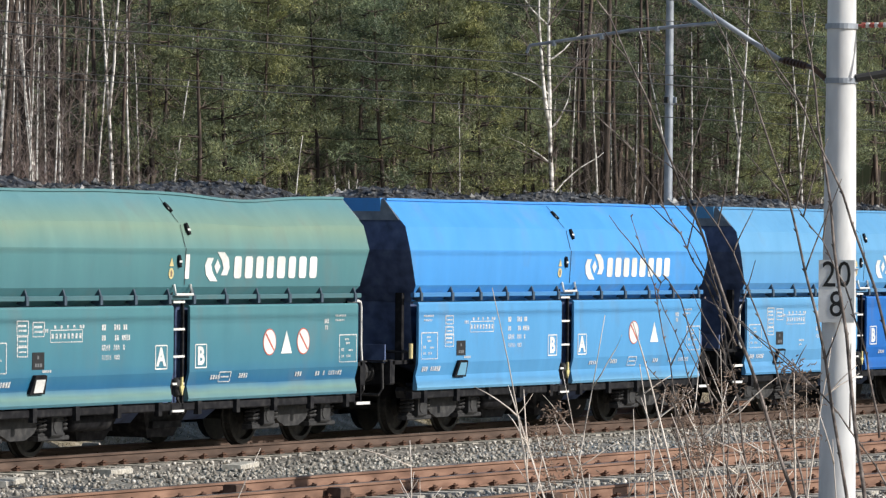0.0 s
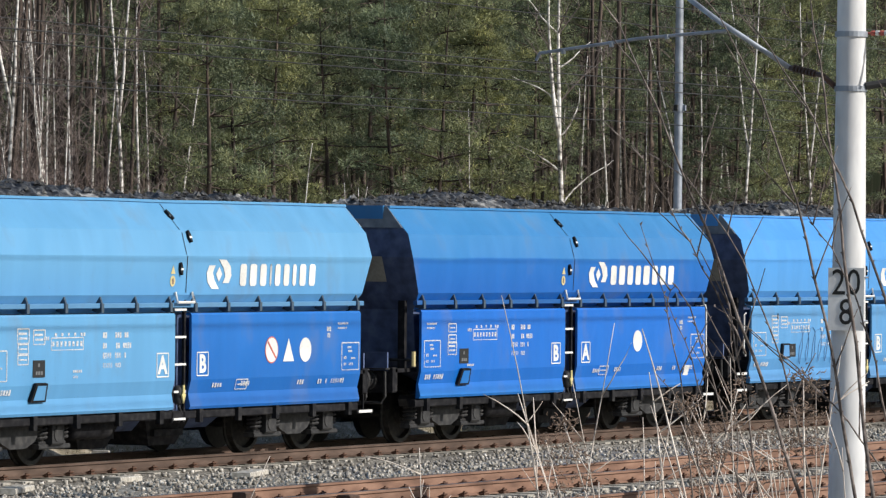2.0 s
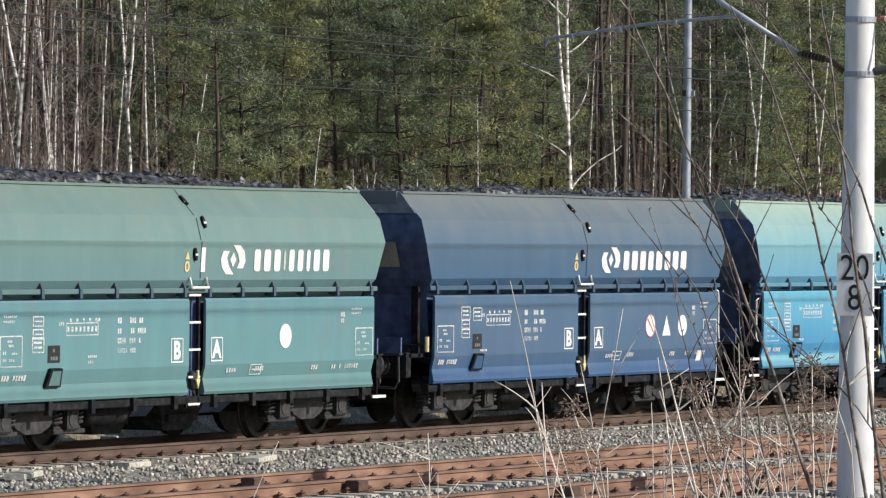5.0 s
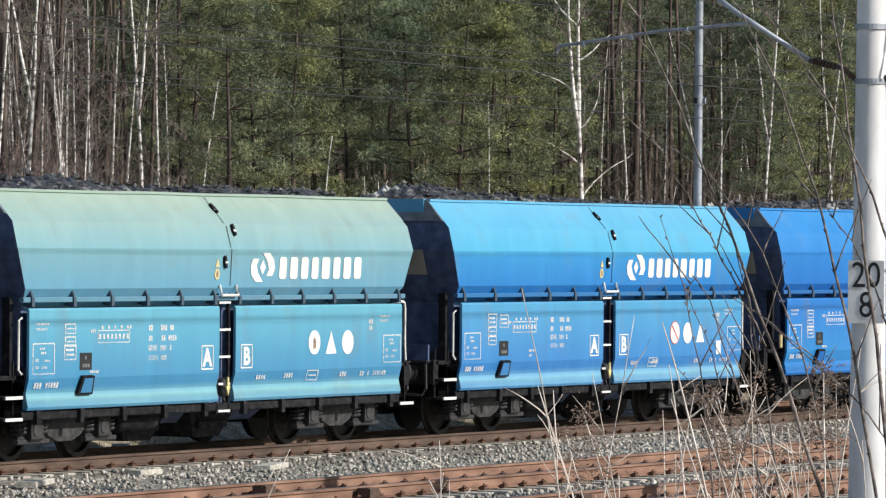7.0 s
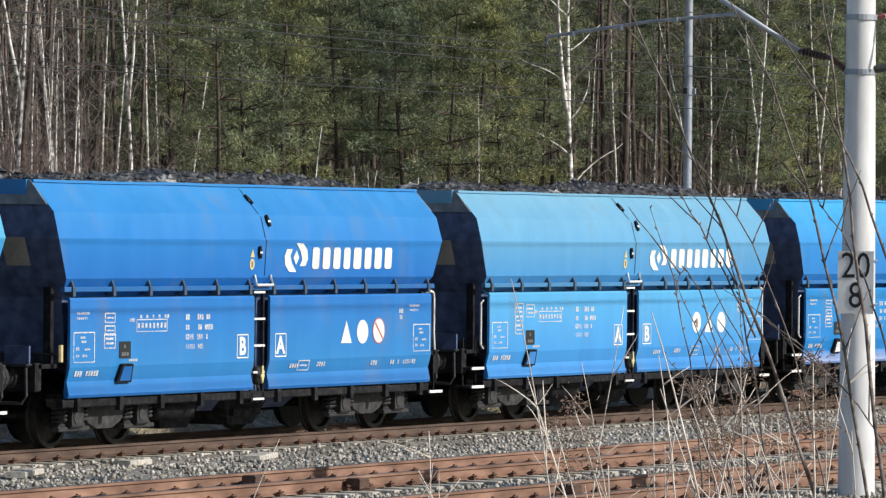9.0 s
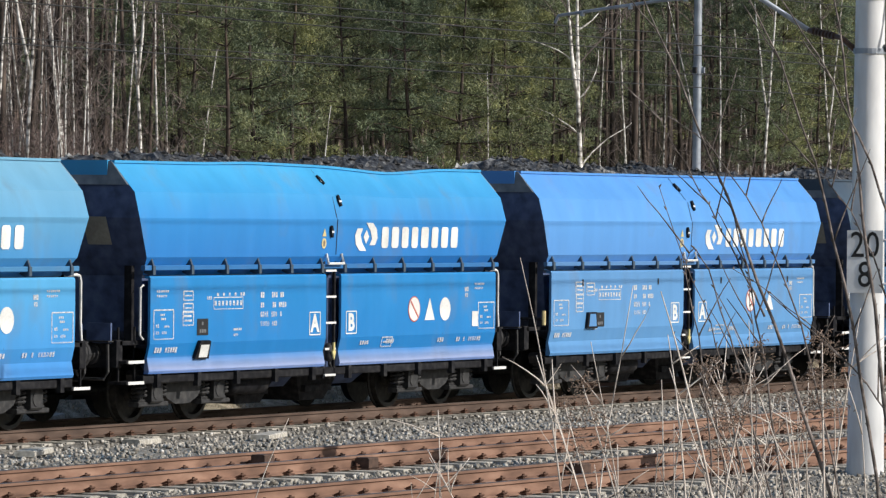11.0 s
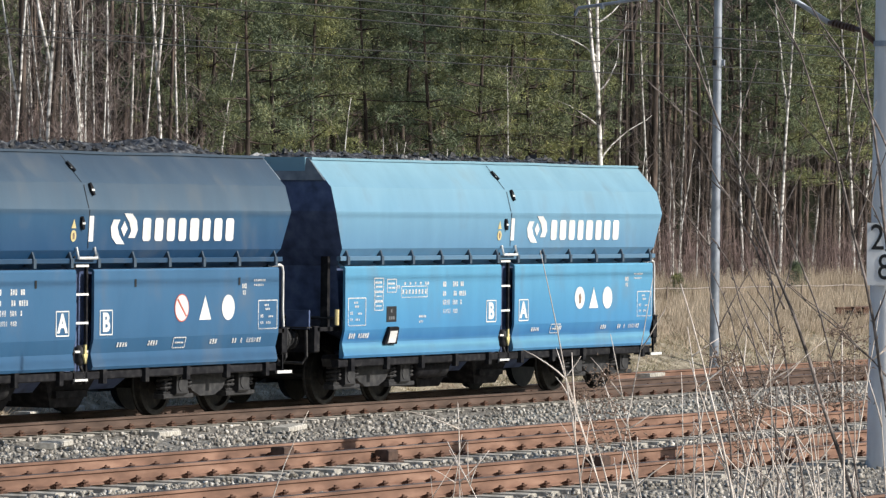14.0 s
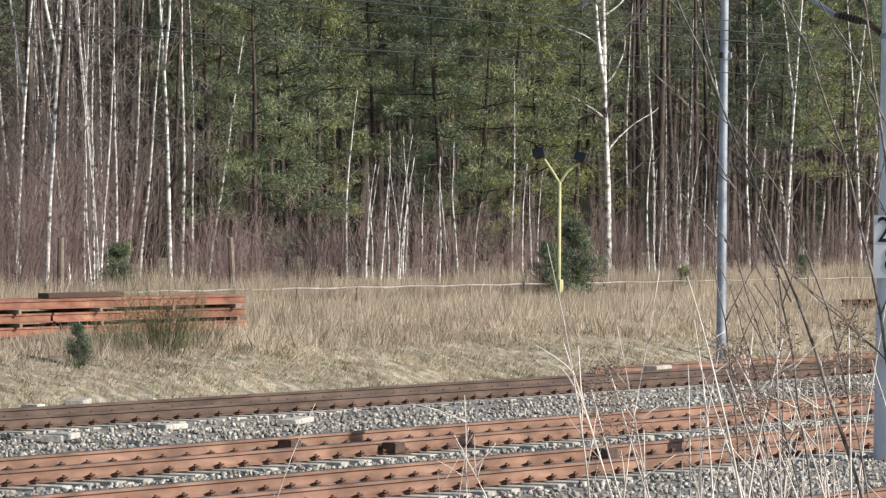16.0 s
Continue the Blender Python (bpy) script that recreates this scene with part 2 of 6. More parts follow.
M_BIRCH = birch_material()
M_COAL = coal_material()
M_NEEDLE = needle_material()
M_STENCIL = stencil_material()
M_BLACK.node_tree.nodes["Principled BSDF"].inputs["Specular IOR Level"].default_value = 0.15
# navy-dark colour paints the shade on wagon ends, lower hopper and end plates
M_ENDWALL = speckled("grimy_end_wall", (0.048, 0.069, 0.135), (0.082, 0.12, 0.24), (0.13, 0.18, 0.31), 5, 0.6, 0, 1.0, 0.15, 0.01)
# pale tone paints light on the hood above the dark end wall
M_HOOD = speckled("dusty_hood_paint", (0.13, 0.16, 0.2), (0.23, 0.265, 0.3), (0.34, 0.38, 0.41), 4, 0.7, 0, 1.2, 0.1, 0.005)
M_BRACKET = plain("dirty_blue_steel", (0.055, 0.085, 0.12), 0.55)
M_ENDPATCH = plain("faded_stencil_plate", (0.36, 0.34, 0.28), 0.7)
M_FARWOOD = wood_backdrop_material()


# ---------------- geometry helpers
class Geo:
    """Collects vertices and faces for one mesh."""

    def __init__(self):
        self.v, self.f, self.mi = [], [], []

    def add(self, verts, faces, mi=0):
        k = len(self.v)
        self.v += [tuple(p) for p in verts]
        self.f += [tuple(k + i for i in q) for q in faces]
        self.mi += [mi] * len(faces)
        return self

    def box(self, x0, x1, y0, y1, z0, z1, mi=0, bevel=0.0):
        if bevel:
            e = bevel
            prof = [(y0 + e, z0), (y1 - e, z0), (y1, z0 + e), (y1, z1 - e), (y1 - e, z1), (y0 + e, z1), (y0, z1 - e), (y0, z0 + e)]
            return self.extrude(prof, x0, x1, mi)
        vs = [(x, y, z) for x in (x0, x1) for y in (y0, y1) for z in (z0, z1)]
        return self.add(vs, [(0, 1, 3, 2), (4, 6, 7, 5), (0, 4, 5, 1), (2, 3, 7, 6), (0, 2, 6, 4), (1, 5, 7, 3)], mi)

    def extrude(self, prof, x0, x1, mi=0):
        """A closed y-z outline drawn along x."""
        n = len(prof)
        vs = [(x0, y, z) for y, z in prof] + [(x1, y, z) for y, z in prof]
        fs = [(i, (i + 1) % n, n + (i + 1) % n, n + i) for i in range(n)] + [tuple(range(n - 1, -1, -1)), tuple(range(n, 2 * n))]
        return self.add(vs, fs, mi)

    def extrude_y(self, prof, y0, y1, mi=0):
        """A closed x-z outline drawn along y."""
        n = len(prof)
        vs = [(x, y0, z) for x, z in prof] + [(x, y1, z) for x, z in prof]
        fs = [(i, n + i, n + (i + 1) % n, (i + 1) % n) for i in range(n)] + [tuple(range(n)), tuple(range(2 * n - 1, n - 1, -1))]
        return self.add(vs, fs, mi)

    def tube(self, pts, radii, sides=6, mi=0, caps=True):
        pts = [Vector(p) for p in pts]
        if isinstance(radii, (int, float)):
            radii = [radii] * len(pts)
        vs, fs = [], []
        for i, p in enumerate(pts):
            d = (pts[min(i + 1, len(pts) - 1)] - pts[max(i - 1, 0)]).normalized()
            a = d.cross(Vector((0, 0, 1)) if abs(d.z) < 0.9 else Vector((1, 0, 0))).normalized()
            b = d.cross(a)
            for j in range(sides):
                w = 2 * math.pi * j / sides
                vs.append(p + (a * math.cos(w) + b * math.sin(w)) * radii[i])
        for i in range(len(pts) - 1):
            for j in range(sides):
                k, l = i * sides + j, i * sides + (j + 1) % sides
                fs.append((k, l, l + sides, k + sides))
        if caps:
            fs.append(tuple(range(sides - 1, -1, -1)))
            fs.append(tuple(range(len(vs) - sides, len(vs))))
        return self.add(vs, fs, mi)

    def mesh(self, name, mats, smooth=False):
        me = bpy.data.meshes.new(name)
        me.from_pydata(self.v, [], self.f)
        for m in mats if isinstance(mats, (list, tuple)) else [mats]:
            me.materials.append(m)
        me.polygons.foreach_set("material_index", self.mi)
        if smooth:
            me.polygons.foreach_set("use_smooth", [True] * len(self.f))
        bm = bmesh.new()
        bm.from_mesh(me)
        if len(bm.faces) < 60000:
            bmesh.ops.recalc_face_normals(bm, faces=bm.faces)
        bm.to_mesh(me)
        bm.free()
        me.update()
        return me


def raw_mesh(name, verts, tris, mat):
    """A mesh from numpy arrays of triangles."""
    me = bpy.data.meshes.new(name)
    me.vertices.add(len(verts))
    me.vertices.foreach_set("co", np.asarray(verts, np.float32).ravel())
    me.loops.add(tris.size)
    me.loops.foreach_set("vertex_index", tris.astype(np.int32).ravel())
    me.polygons.add(len(tris))
    me.polygons.foreach_set("loop_start", np.arange(0, tris.size, 3, dtype=np.int32))
    me.materials.append(mat)
    me.update(calc_edges=True)
    me.validate()
    return me


def part(name, data, parent, label="", mat=None):
    """Links mesh data as one part under a thing or part; mat overrides its material for this object alone."""
    ob = new(name, data)
    ob.parent = parent
    if mat:
        ob.material_slots[0].link = 'OBJECT'
        ob.material_slots[0].material = mat
    return tagged(ob, label)


def empty(name, m, label, category, group="", kind=""):
    ob = new(name)
    ob.empty_display_size = 0.2
    ob.matrix_basis = m
    return tagged(ob, label, category, group, kind)


def lettering(text, size, name="lettering", weight=0.0):
    """The mesh of a word in the built-in font, centred, in the x-z plane and facing -y."""
    cu = bpy.data.curves.new(name, 'FONT')
    cu.body, cu.size, cu.align_x, cu.align_y, cu.extrude, cu.resolution_u, cu.offset = text, size, 'CENTER', 'CENTER', 0.002, 3, weight
    ob = new(name, cu)
    me = bpy.data.meshes.new_from_object(ob.evaluated_get(bpy.context.evaluated_depsgraph_get()))
    bpy.data.objects.remove(ob)
    me.transform(Matrix.Rotation(radians(90), 4, 'X'))
    return me


rng = random.Random(7)
nrg = np.random.default_rng(11)


# ---------------- ground, bank and tracks
GROUND = ((-2500, 1.5), (-37, 1.5), (-20.6, -0.42), (2.7, -0.42), (3.4, -0.38), (4.4, -0.02), (6.2, 0.40), (7.2, 0.46), (12, 0.40), (20, 0.2), (30, -0.02), (38, 0.0), (2500, 0.0))


def ground_height(x, y):
    z = float(np.interp(y, [p[0] for p in GROUND], [p[1] for p in GROUND]))
    if 3.0 < y < 60:
        k = min(1, (y - 3.0) / 2)
        slope = max(0.0, 1 - abs(y - 4.9) / 1.9)
        z += slope * (0.13 * noise.noise((x * 0.55 + y * 0.5, y * 0.35, 8)) + 0.09 * noise.noise((x * 1.5 + y, y * 0.8, 3)))
        z += k * (0.05 * noise.noise((x * 0.23, y * 0.3, 1)) + 0.05 * noise.noise((x * 1.3, y * 1.1, 4)))
    return z


def sheet(name, xs, ys, height, mat):
    vs = np.array([(x, y, height(x, y)) for x in xs for y in ys])
    n = len(ys)
    i = np.array([(a * n + b) for a in range(len(xs) - 1) for b in range(n - 1)])
    tris = np.concatenate([np.stack([i, i + n, i + n + 1], 1), np.stack([i, i + n + 1, i + 1], 1)])
    me = raw_mesh(name, vs, tris, mat)
    me.polygons.foreach_set("use_smooth", [True] * len(me.polygons))
    return new(name, me)


gx = [-2500, -600, -200, -60, 0, 30] + list(np.arange(50, 60, 0.8)) + list(np.arange(60, 112, 0.3)) + list(np.arange(112.2, 200, 0.8)) + [210, 225, 250, 300, 400, 700, 3000]
gy = [-2500, -300, -80, -45, -37, -30, -25, -20.6, -10, 0, 2.7, 3.0, 3.4] + list(np.arange(3.6, 7.2, 0.25)) + list(np.arange(7.4, 14, 0.5)) + list(np.arange(14, 40, 1.5)) + [45, 60, 90, 150, 400, 2500]
ground = tagged(sheet("ground", gx, gy, ground_height, M_GROUND), "dry yellow-brown grassy ground with a low bank", "ground", kind="structure")


def ballast_height(x, y):
    z = -0.20 + 0.035 * noise.noise((x * 1.3, y * 1.7, 9)) + 0.02 * noise.noise((x * 4, y * 4, 2))
    if -6.0 < y < -1.6:
        z += 0.05 * noise.noise((x * 0.3, y * 0.6, 5)) - 0.05
    for c in (-7.25, -11.57):
        if abs(y - c) < 1.5:
            z -= 0.028
    if y > 2.2:
        z -= (y - 2.2) * 0.5
    if y < -19.6:
        z -= (-19.6 - y) * 0.5
    return z


ballast = tagged(sheet("ballast", [-150, 0, 30] + list(np.arange(44, 125, 0.4)) + [135, 150, 200, 420], [-20.4, -20, -19.6] + list(np.arange(-19, 2.3, 0.4)) + [2.6, 3.0], ballast_height, M_BALLAST), "grey crushed stone ballast bed under the tracks", "ballast", kind="structure")


def stone_field(count, x0, x1, y0, y1, smin, smax, seed):
    r = np.random.default_rng(seed)
    base = np.array([(1, 0, 0), (-1, 0, 0), (0, 1, 0), (0, -1, 0), (0, 0, 1), (0, 0, -1)], float)
    tri = np.array([(0, 2, 4), (2, 1, 4), (1, 3, 4), (3, 0, 4), (2, 0, 5), (1, 2, 5), (3, 1, 5), (0, 3, 5)])
    px, py = r.uniform(x0, x1, count), r.uniform(y0, y1, count)
    pz = np.array([ballast_height(a, b) for a, b in zip(px, py)])
    size = r.uniform(smin, smax, count)
    q = r.normal(size=(count, 3, 3))
    q = np.linalg.qr(q)[0]
    pts = base[None] * r.uniform(0.6, 1.25, (count, 6, 3)) + r.normal(0, 0.22, (count, 6, 3))
    pts = np.einsum('nij,nkj->nki', q, pts) * size[:, None, None]
    pts += np.stack([px, py, pz + size * 0.35], 1)[:, None]
    tris = tri[None] + (np.arange(count) * 6)[:, None, None]
    return pts.reshape(-1, 3), tris.reshape(-1, 3)


def bank_stones(count, seed):
    """Pale stones and clods washed out on the slope of the bank."""
    r = np.random.default_rng(seed)
    v, t = stone_field(count, 62, 112, 3.3, 6.3, 0.008, 0.036, seed)
    v = v.reshape(-1, 6, 3)
    c = v.mean(1)
    keep = np.array([noise.noise((x * 0.35, y * 0.8, 6)) + r.uniform(-0.25, 0.25) > 0.1 for x, y, _ in c])
    lift = np.array([ground_height(x, y) - ballast_height(x, y) - 0.014 for x, y, _ in c])
    v[:, :, 2] += lift[:, None]
    v = v[keep]
    t = t.reshape(-1, 8, 3)[:1] + (np.arange(len(v)) * 6)[:, None, None]
    return v.reshape(-1, 3), t.reshape(-1, 3)


bv, bt = bank_stones(5200, 91)
tagged(new("bank_stones", raw_mesh("bank_stones", bv, bt, M_CLOD)), "pale stones and clods on the bank's slope", "stones", kind="stuff")

TRACKS = (("far", 0.0), ("middle", -7.25), ("near", -11.57), ("nearest", -18.05))
bands = [(-5.95, -1.35, 15000), (-10.25, -8.6, 7000), (-17.0, -12.9, 12500), (-0.6, 0.6, 2500), (-7.9, -6.6, 2500), (-12.2, -10.9, 3000), (0.9, 2.9, 3000), (-19.6, -17.4, 2500)]
sv, st, k = [], [], 0
for i, (y0, y1, cnt) in enumerate(bands):
    v, t = stone_field(cnt, 43, 122, y0, y1, 0.022, 0.05, 50 + i)
    sv.append(v)
    st.append(t + k)
    k += len(v)
stones = new("ballast_stones", raw_mesh("ballast_stones", np.concatenate(sv), np.concatenate(st), M_STONE))
tagged(stones, "loose grey-beige crushed stones between the rails", "gravel", kind="stuff")

RAIL = [(-0.075, -0.172), (0.075, -0.172), (0.075, -0.160), (0.012, -0.142), (0.010, -0.045), (0.036, -0.036), (0.036, -0.006), (0.028, 0.0), (-0.028, 0.0), (-0.036, -0.006), (-0.036, -0.036), (-0.010, -0.045), (-0.012, -0.142), (-0.075, -0.160)]


def rail_mesh(x0, x1):
    g = Geo()
    g.extrude(RAIL, x0, x1)
    for i in (6, 7, 8):
        g.mi[i] = 1
    return g.mesh("rail", [M_RAIL, M_RAILTOP])


long_rail = rail_mesh(-150, 420)
sl = Geo()
sl.extrude_y([(-0.13, -0.40), (0.13, -0.40), (0.11, -0.185), (0.09, -0.176), (-0.09, -0.176), (-0.11, -0.185)], -1.28, 1.28)
sleeper_me = sl.mesh("sleeper", M_SLEEPER)
cl = Geo()
for sy in (-1, 1):
    cl.box(-0.075, 0.075, sy * 0.10 - 0.05, sy * 0.10 + 0.05, -0.178, -0.150)
    cl.tube([(-0.05, sy * 0.06, -0.148), (-0.05, sy * 0.13, -0.120), (0.05, sy * 0.13, -0.120), (0.05, sy * 0.06, -0.148)], 0.013, 5)
    cl.tube([(0, sy * 0.11, -0.16), (0, sy * 0.11, -0.095)], 0.018, 6)
clip_me = cl.mesh("fastening", M_CLIP)
for nm, y in TRACKS:
    tr = empty("railway_track", pose(0, y, 0), f"{'worn' if y == 0 else 'rust-brown'} steel rails on concrete sleepers in ballast", "railway track", "parallel railway tracks", "structure")
    for s in (-0.7535, 0.7535):
        r_ = part("rail", long_rail, tr, "", M_RAILFAR if y == 0 else None)
        r_.location = (0, s, 0)
    x = {"far": 52.2, "middle": 44.5, "near": 44.2, "nearest": 44.4}[nm]
    end = {"far": 125, "middle": 112, "near": 104, "nearest": 62}[nm]
    while x < end:
        o = part("sleeper", sleeper_me, tr)
        o.location = (x, 0, 0)
        for s in (-0.7535, 0.7535):
            c = part("fastening", clip_me, tr)
            c.location = (x, s, 0)
        x += 0.589

# loose concrete pieces and rail-side boxes
slab_g = Geo().box(-0.62, 0.62, -0.14, 0.14, 0, 0.085, 0, 0.015)
slab_me = slab_g.mesh("concrete_slab", M_SLEEPER)
for x, y, rz, sc in ((58.6, -2.2, 20, 1.0), (65.0, -2.25, 18, 1.1), (62.2, -1.75, 4, 0.55), (68.4, 3.6, 25, 0.9), (70.3, 3.5, 25, 0.22), (90.0, 3.5, 5, 1.3), (89.8, 3.6, 12, 1.1), (66.9, 3.5, 10, 0.27)):
    o = new("concrete_slab", slab_me)
    tall = 2.1 if 2.5 < y and x < 80 else 1
    z = -0.24 if y < 2.5 else ground_height(x, y) - 0.02
    o.matrix_basis = pose(x, y, z, 0, 0, rz) @ Matrix.Diagonal((sc, 1, tall, 1))
    if x == 89.8:
        o.location.z += 0.085
    tagged(o, "pale weathered concrete slab lying on the ballast", "concrete slab", "loose concrete slabs")
bg = Geo().box(-0.13, 0.13, -0.1, 0.1, -0.17, -0.02, 0, 0.02)
bg.box(-0.20, 0.20, -0.15, 0.15, -0.185, -0.165)
bg.tube([(0.0, 0.12, -0.1), (0.0, 0.2, -0.12), (0.0, 0.26, -0.17)], 0.02, 6)
box_me = bg.mesh("rail_contact_box", M_TRACKBOX)
# each box stands for a dark brown patch beside a rail
for x, y in ((56.85, -6.75), (57.05, -8.16), (57.45, -10.98)):
    o = new("rail_contact_box", box_me)
    o.matrix_basis = pose(x, y, 0)
    tagged(o, "small rust-brown box for a dark patch beside a rail", "track box", "rail-side boxes")

# a disused rail on the bank side
o = part("rail", rail_mesh(87, 170), empty("disused_rail", pose(0, 3.6, -0.1, 0, 0, 0.0), "rusty orange disused rail beside the bank", "rail"))


# ---------------- catenary masts, sign and wires
def near_mast():
    m = empty("catenary_mast", pose(60.3, -13.67, -0.35), "tall round pale grey concrete catenary mast", "catenary mast", "catenary masts")
    g = Geo()
    g.tube([(0, 0, -0.6 + 0.5 * i) for i in range(19)], [0.245 - 0.0042 * i for i in range(19)], 28)
    part("shaft", g.mesh("shaft", M_MAST, True), m)
    for z0 in (5.55, 6.25):
        g = Geo().tube([(0, 0, z0), (0, 0, z0 + 0.07)], 0.212, 24)
        part("clamp", g.mesh("clamp", M_GALV), m)
    g = Geo()
    g.tube([(-0.22, 0.3, 5.75), (0.0, 0.85, 5.86)], 0.035, 8)
    g.tube([(0, 0.2, 5.6), (-0.22, 0.3, 5.75)], 0.04, 8)
    ins = part("insulator", g.mesh("insulator", M_INSUL), m)
    for i in range(7):
        g = Geo().tube([(-0.18 + i * 0.02, 0.42 + i * 0.055, 5.775 + i * 0.012), (-0.175 + i * 0.02, 0.44 + i * 0.055, 5.78 + i * 0.012)], 0.05, 12)
        part("insulator_disc", g.mesh("insulator_disc", M_INSUL), ins)
    g = Geo().tube([(0.0, 0.85, 5.86), (0, 1.9, 6.5), (0, 2.4, 6.85)], 0.034, 10)
    part("stay_tube", g.mesh("stay_tube", M_GALV, True), m)
    g = Geo().tube([(0, 1.75, 6.35), (0, 3.0, 6.26), (0, 4.45, 6.08)], 0.022, 8)
    g.tube([(0, 4.45, 6.08), (0, 4.5, 5.98)], 0.02, 6)
    for yy in (2.6, 3.4, 4.1):
        g.tube([(0, yy, 6.31 - (yy - 2.6) * 0.12), (0, yy, 6.25 - (yy - 2.6) * 0.12)], 0.034, 6)
    part("registration_arm", g.mesh("registration_arm", M_GALV), m)
    g = Geo()
    for i in range(8):
        g.tube([(0.08, -0.25 - i * 0.06, 6.30), (0.08, -0.29 - i * 0.06, 6.30)], 0.035, 10, i % 2)
    g.tube([(0.08, -0.2, 6.3), (0.08, -1.3, 6.28)], 0.018, 6)
    part("rod_insulator", g.mesh("rod_insulator", [M_RED, M_WHITE]), m, "red and white banded rod insulator")
    g = Geo().tube([(0, -0.2, 5.62), (0.3, -0.7, 5.72), (0.6, -1.4, 5.95)], 0.05, 8)
    part("bracket", g.mesh("bracket", M_WIRE), m)
    return m


near_mast()


def kilometre_sign():
    s = empty("kilometre_sign", pose(60.3, -13.67, 2.54) @ pose(0, 0, 0, 0, 0, -62.3 - 12), "white enamel kilometre sign with black numerals", "sign")
    g = Geo()
    g.box(-0.23, 0.23, -0.285, -0.268, -0.40, 0.40)
    part("plate", g.mesh("plate", M_SIGN), s)
    for z in (-0.28, 0.28):
        h = Geo()
        h.tube([(0.243 * math.cos(a), 0.243 * math.sin(a), z) for a in [radians(20 * i) for i in range(19)]], 0.012, 5)
        part("band", h.mesh("band", M_GALV), s)
    for txt, z in (("20", 0.20), ("8", -0.18)):
        me = lettering(txt, 0.47, "numeral")
        me.materials.append(M_INK)
        o = part("numeral", me, s)
        o.location = (0, -0.289, z)
        o.scale = (0.82, 1, 1)


kilometre_sign()


def far_mast():
    m = empty("catenary_mast", pose(93.4, 3.9, -0.25), "slim galvanised steel tube catenary mast", "catenary mast", "catenary masts")
    g = Geo().tube([(0, 0, -0.4 + i) for i in range(12)], [0.098 - 0.0022 * i for i in range(12)], 16)
    part("shaft", g.mesh("shaft", M_GALV, True), m)
    g = Geo().box(-0.2, 0.2, -0.2, 0.2, -0.5, 0.1, 0, 0.03)
    part("footing", g.mesh("footing", M_SLEEPER), m)
    g = Geo()
    g.tube([(0, 0, 6.20), (0, 0, 6.36)], 0.104, 14)
    g.box(-0.02, 0.02, -0.16, -0.09, 6.22, 6.34)
    part("clamp", g.mesh("clamp", M_GALV), m)
    g = Geo().box(-0.16, -0.10, -0.04, 0.04, 6.22, 6.34)
    part("clamp_bolt", g.mesh("clamp_bolt", M_WIRE), m)


far_mast()


def wires():
    for y, z, r, sag in ((0.0, 5.45, 0.009, 0.0), (0.0, 6.55, 0.008, 0.2), (-7.25, 5.5, 0.008, 0.0), (-7.25, 6.6, 0.007, 0.15), (-9.05, 5.5, 0.008, 0), (-9.05, 6.75, 0.007, 0.2), (5.9, 6.1, 0.008, 0.2)):
        g = Geo()
        pts = [(x, y, z - sag * math.sin(math.pi * ((x - 40) % 60) / 60)) for x in range(-80, 340, 6)]
        g.tube(pts, r, 5)
        tagged(new("overhead_wire", g.mesh("overhead_wire", M_WIRE)), "thin dark overhead line wire", "overhead wire", "catenary wires")


wires()


# ---------------- lamp post, fence, rail stack
def lamp_post():
    p = empty("floodlight_post", pose(134.5, 28.0, 0.0), "pale yellow steel post with two black floodlights", "lamp post")
    g = Geo().tube([(0, 0, -0.3), (0, 0, 0.9), (0, 0, 3.6)], [0.075, 0.065, 0.05], 10)
    part("post", g.mesh("post", M_POST, True), p)
    g = Geo().box(-0.12, 0.12, -0.1, 0.1, 0.32, 0.7, 0, 0.02)
    part("fuse_box", g.mesh("fuse_box", M_POST), p, "bright yellow fuse box")
    side = Vector((0.465, -0.885, 0))
    for s in (-1, 1):
        g = Geo().tube([(0, 0, 3.55), side * (0.22 * s) + Vector((0, 0, 3.9)), side * (0.46 * s) + Vector((0, 0, 4.25 if s < 0 else 4.1))], 0.042, 8)
        part("arm", g.mesh("arm", M_POST), p)
        c = side * (0.62 * s) + Vector((0, 0, 4.42 if s < 0 else 4.3))
        g = Geo()
        g.box(-0.14, 0.14, -0.2, 0.2, -0.15, 0.15, 0, 0.05)
        g.box(-0.16, -0.138, -0.22, 0.22, -0.17, 0.17)
        o = part("floodlight", g.mesh("floodlight", M_FLOOD), p)
        o.matrix_basis = Matrix.Translation(c) @ pose(0, 0, 0, 15 * s, 25, 10) @ Matrix.Scale(0.8, 4)


lamp_post()


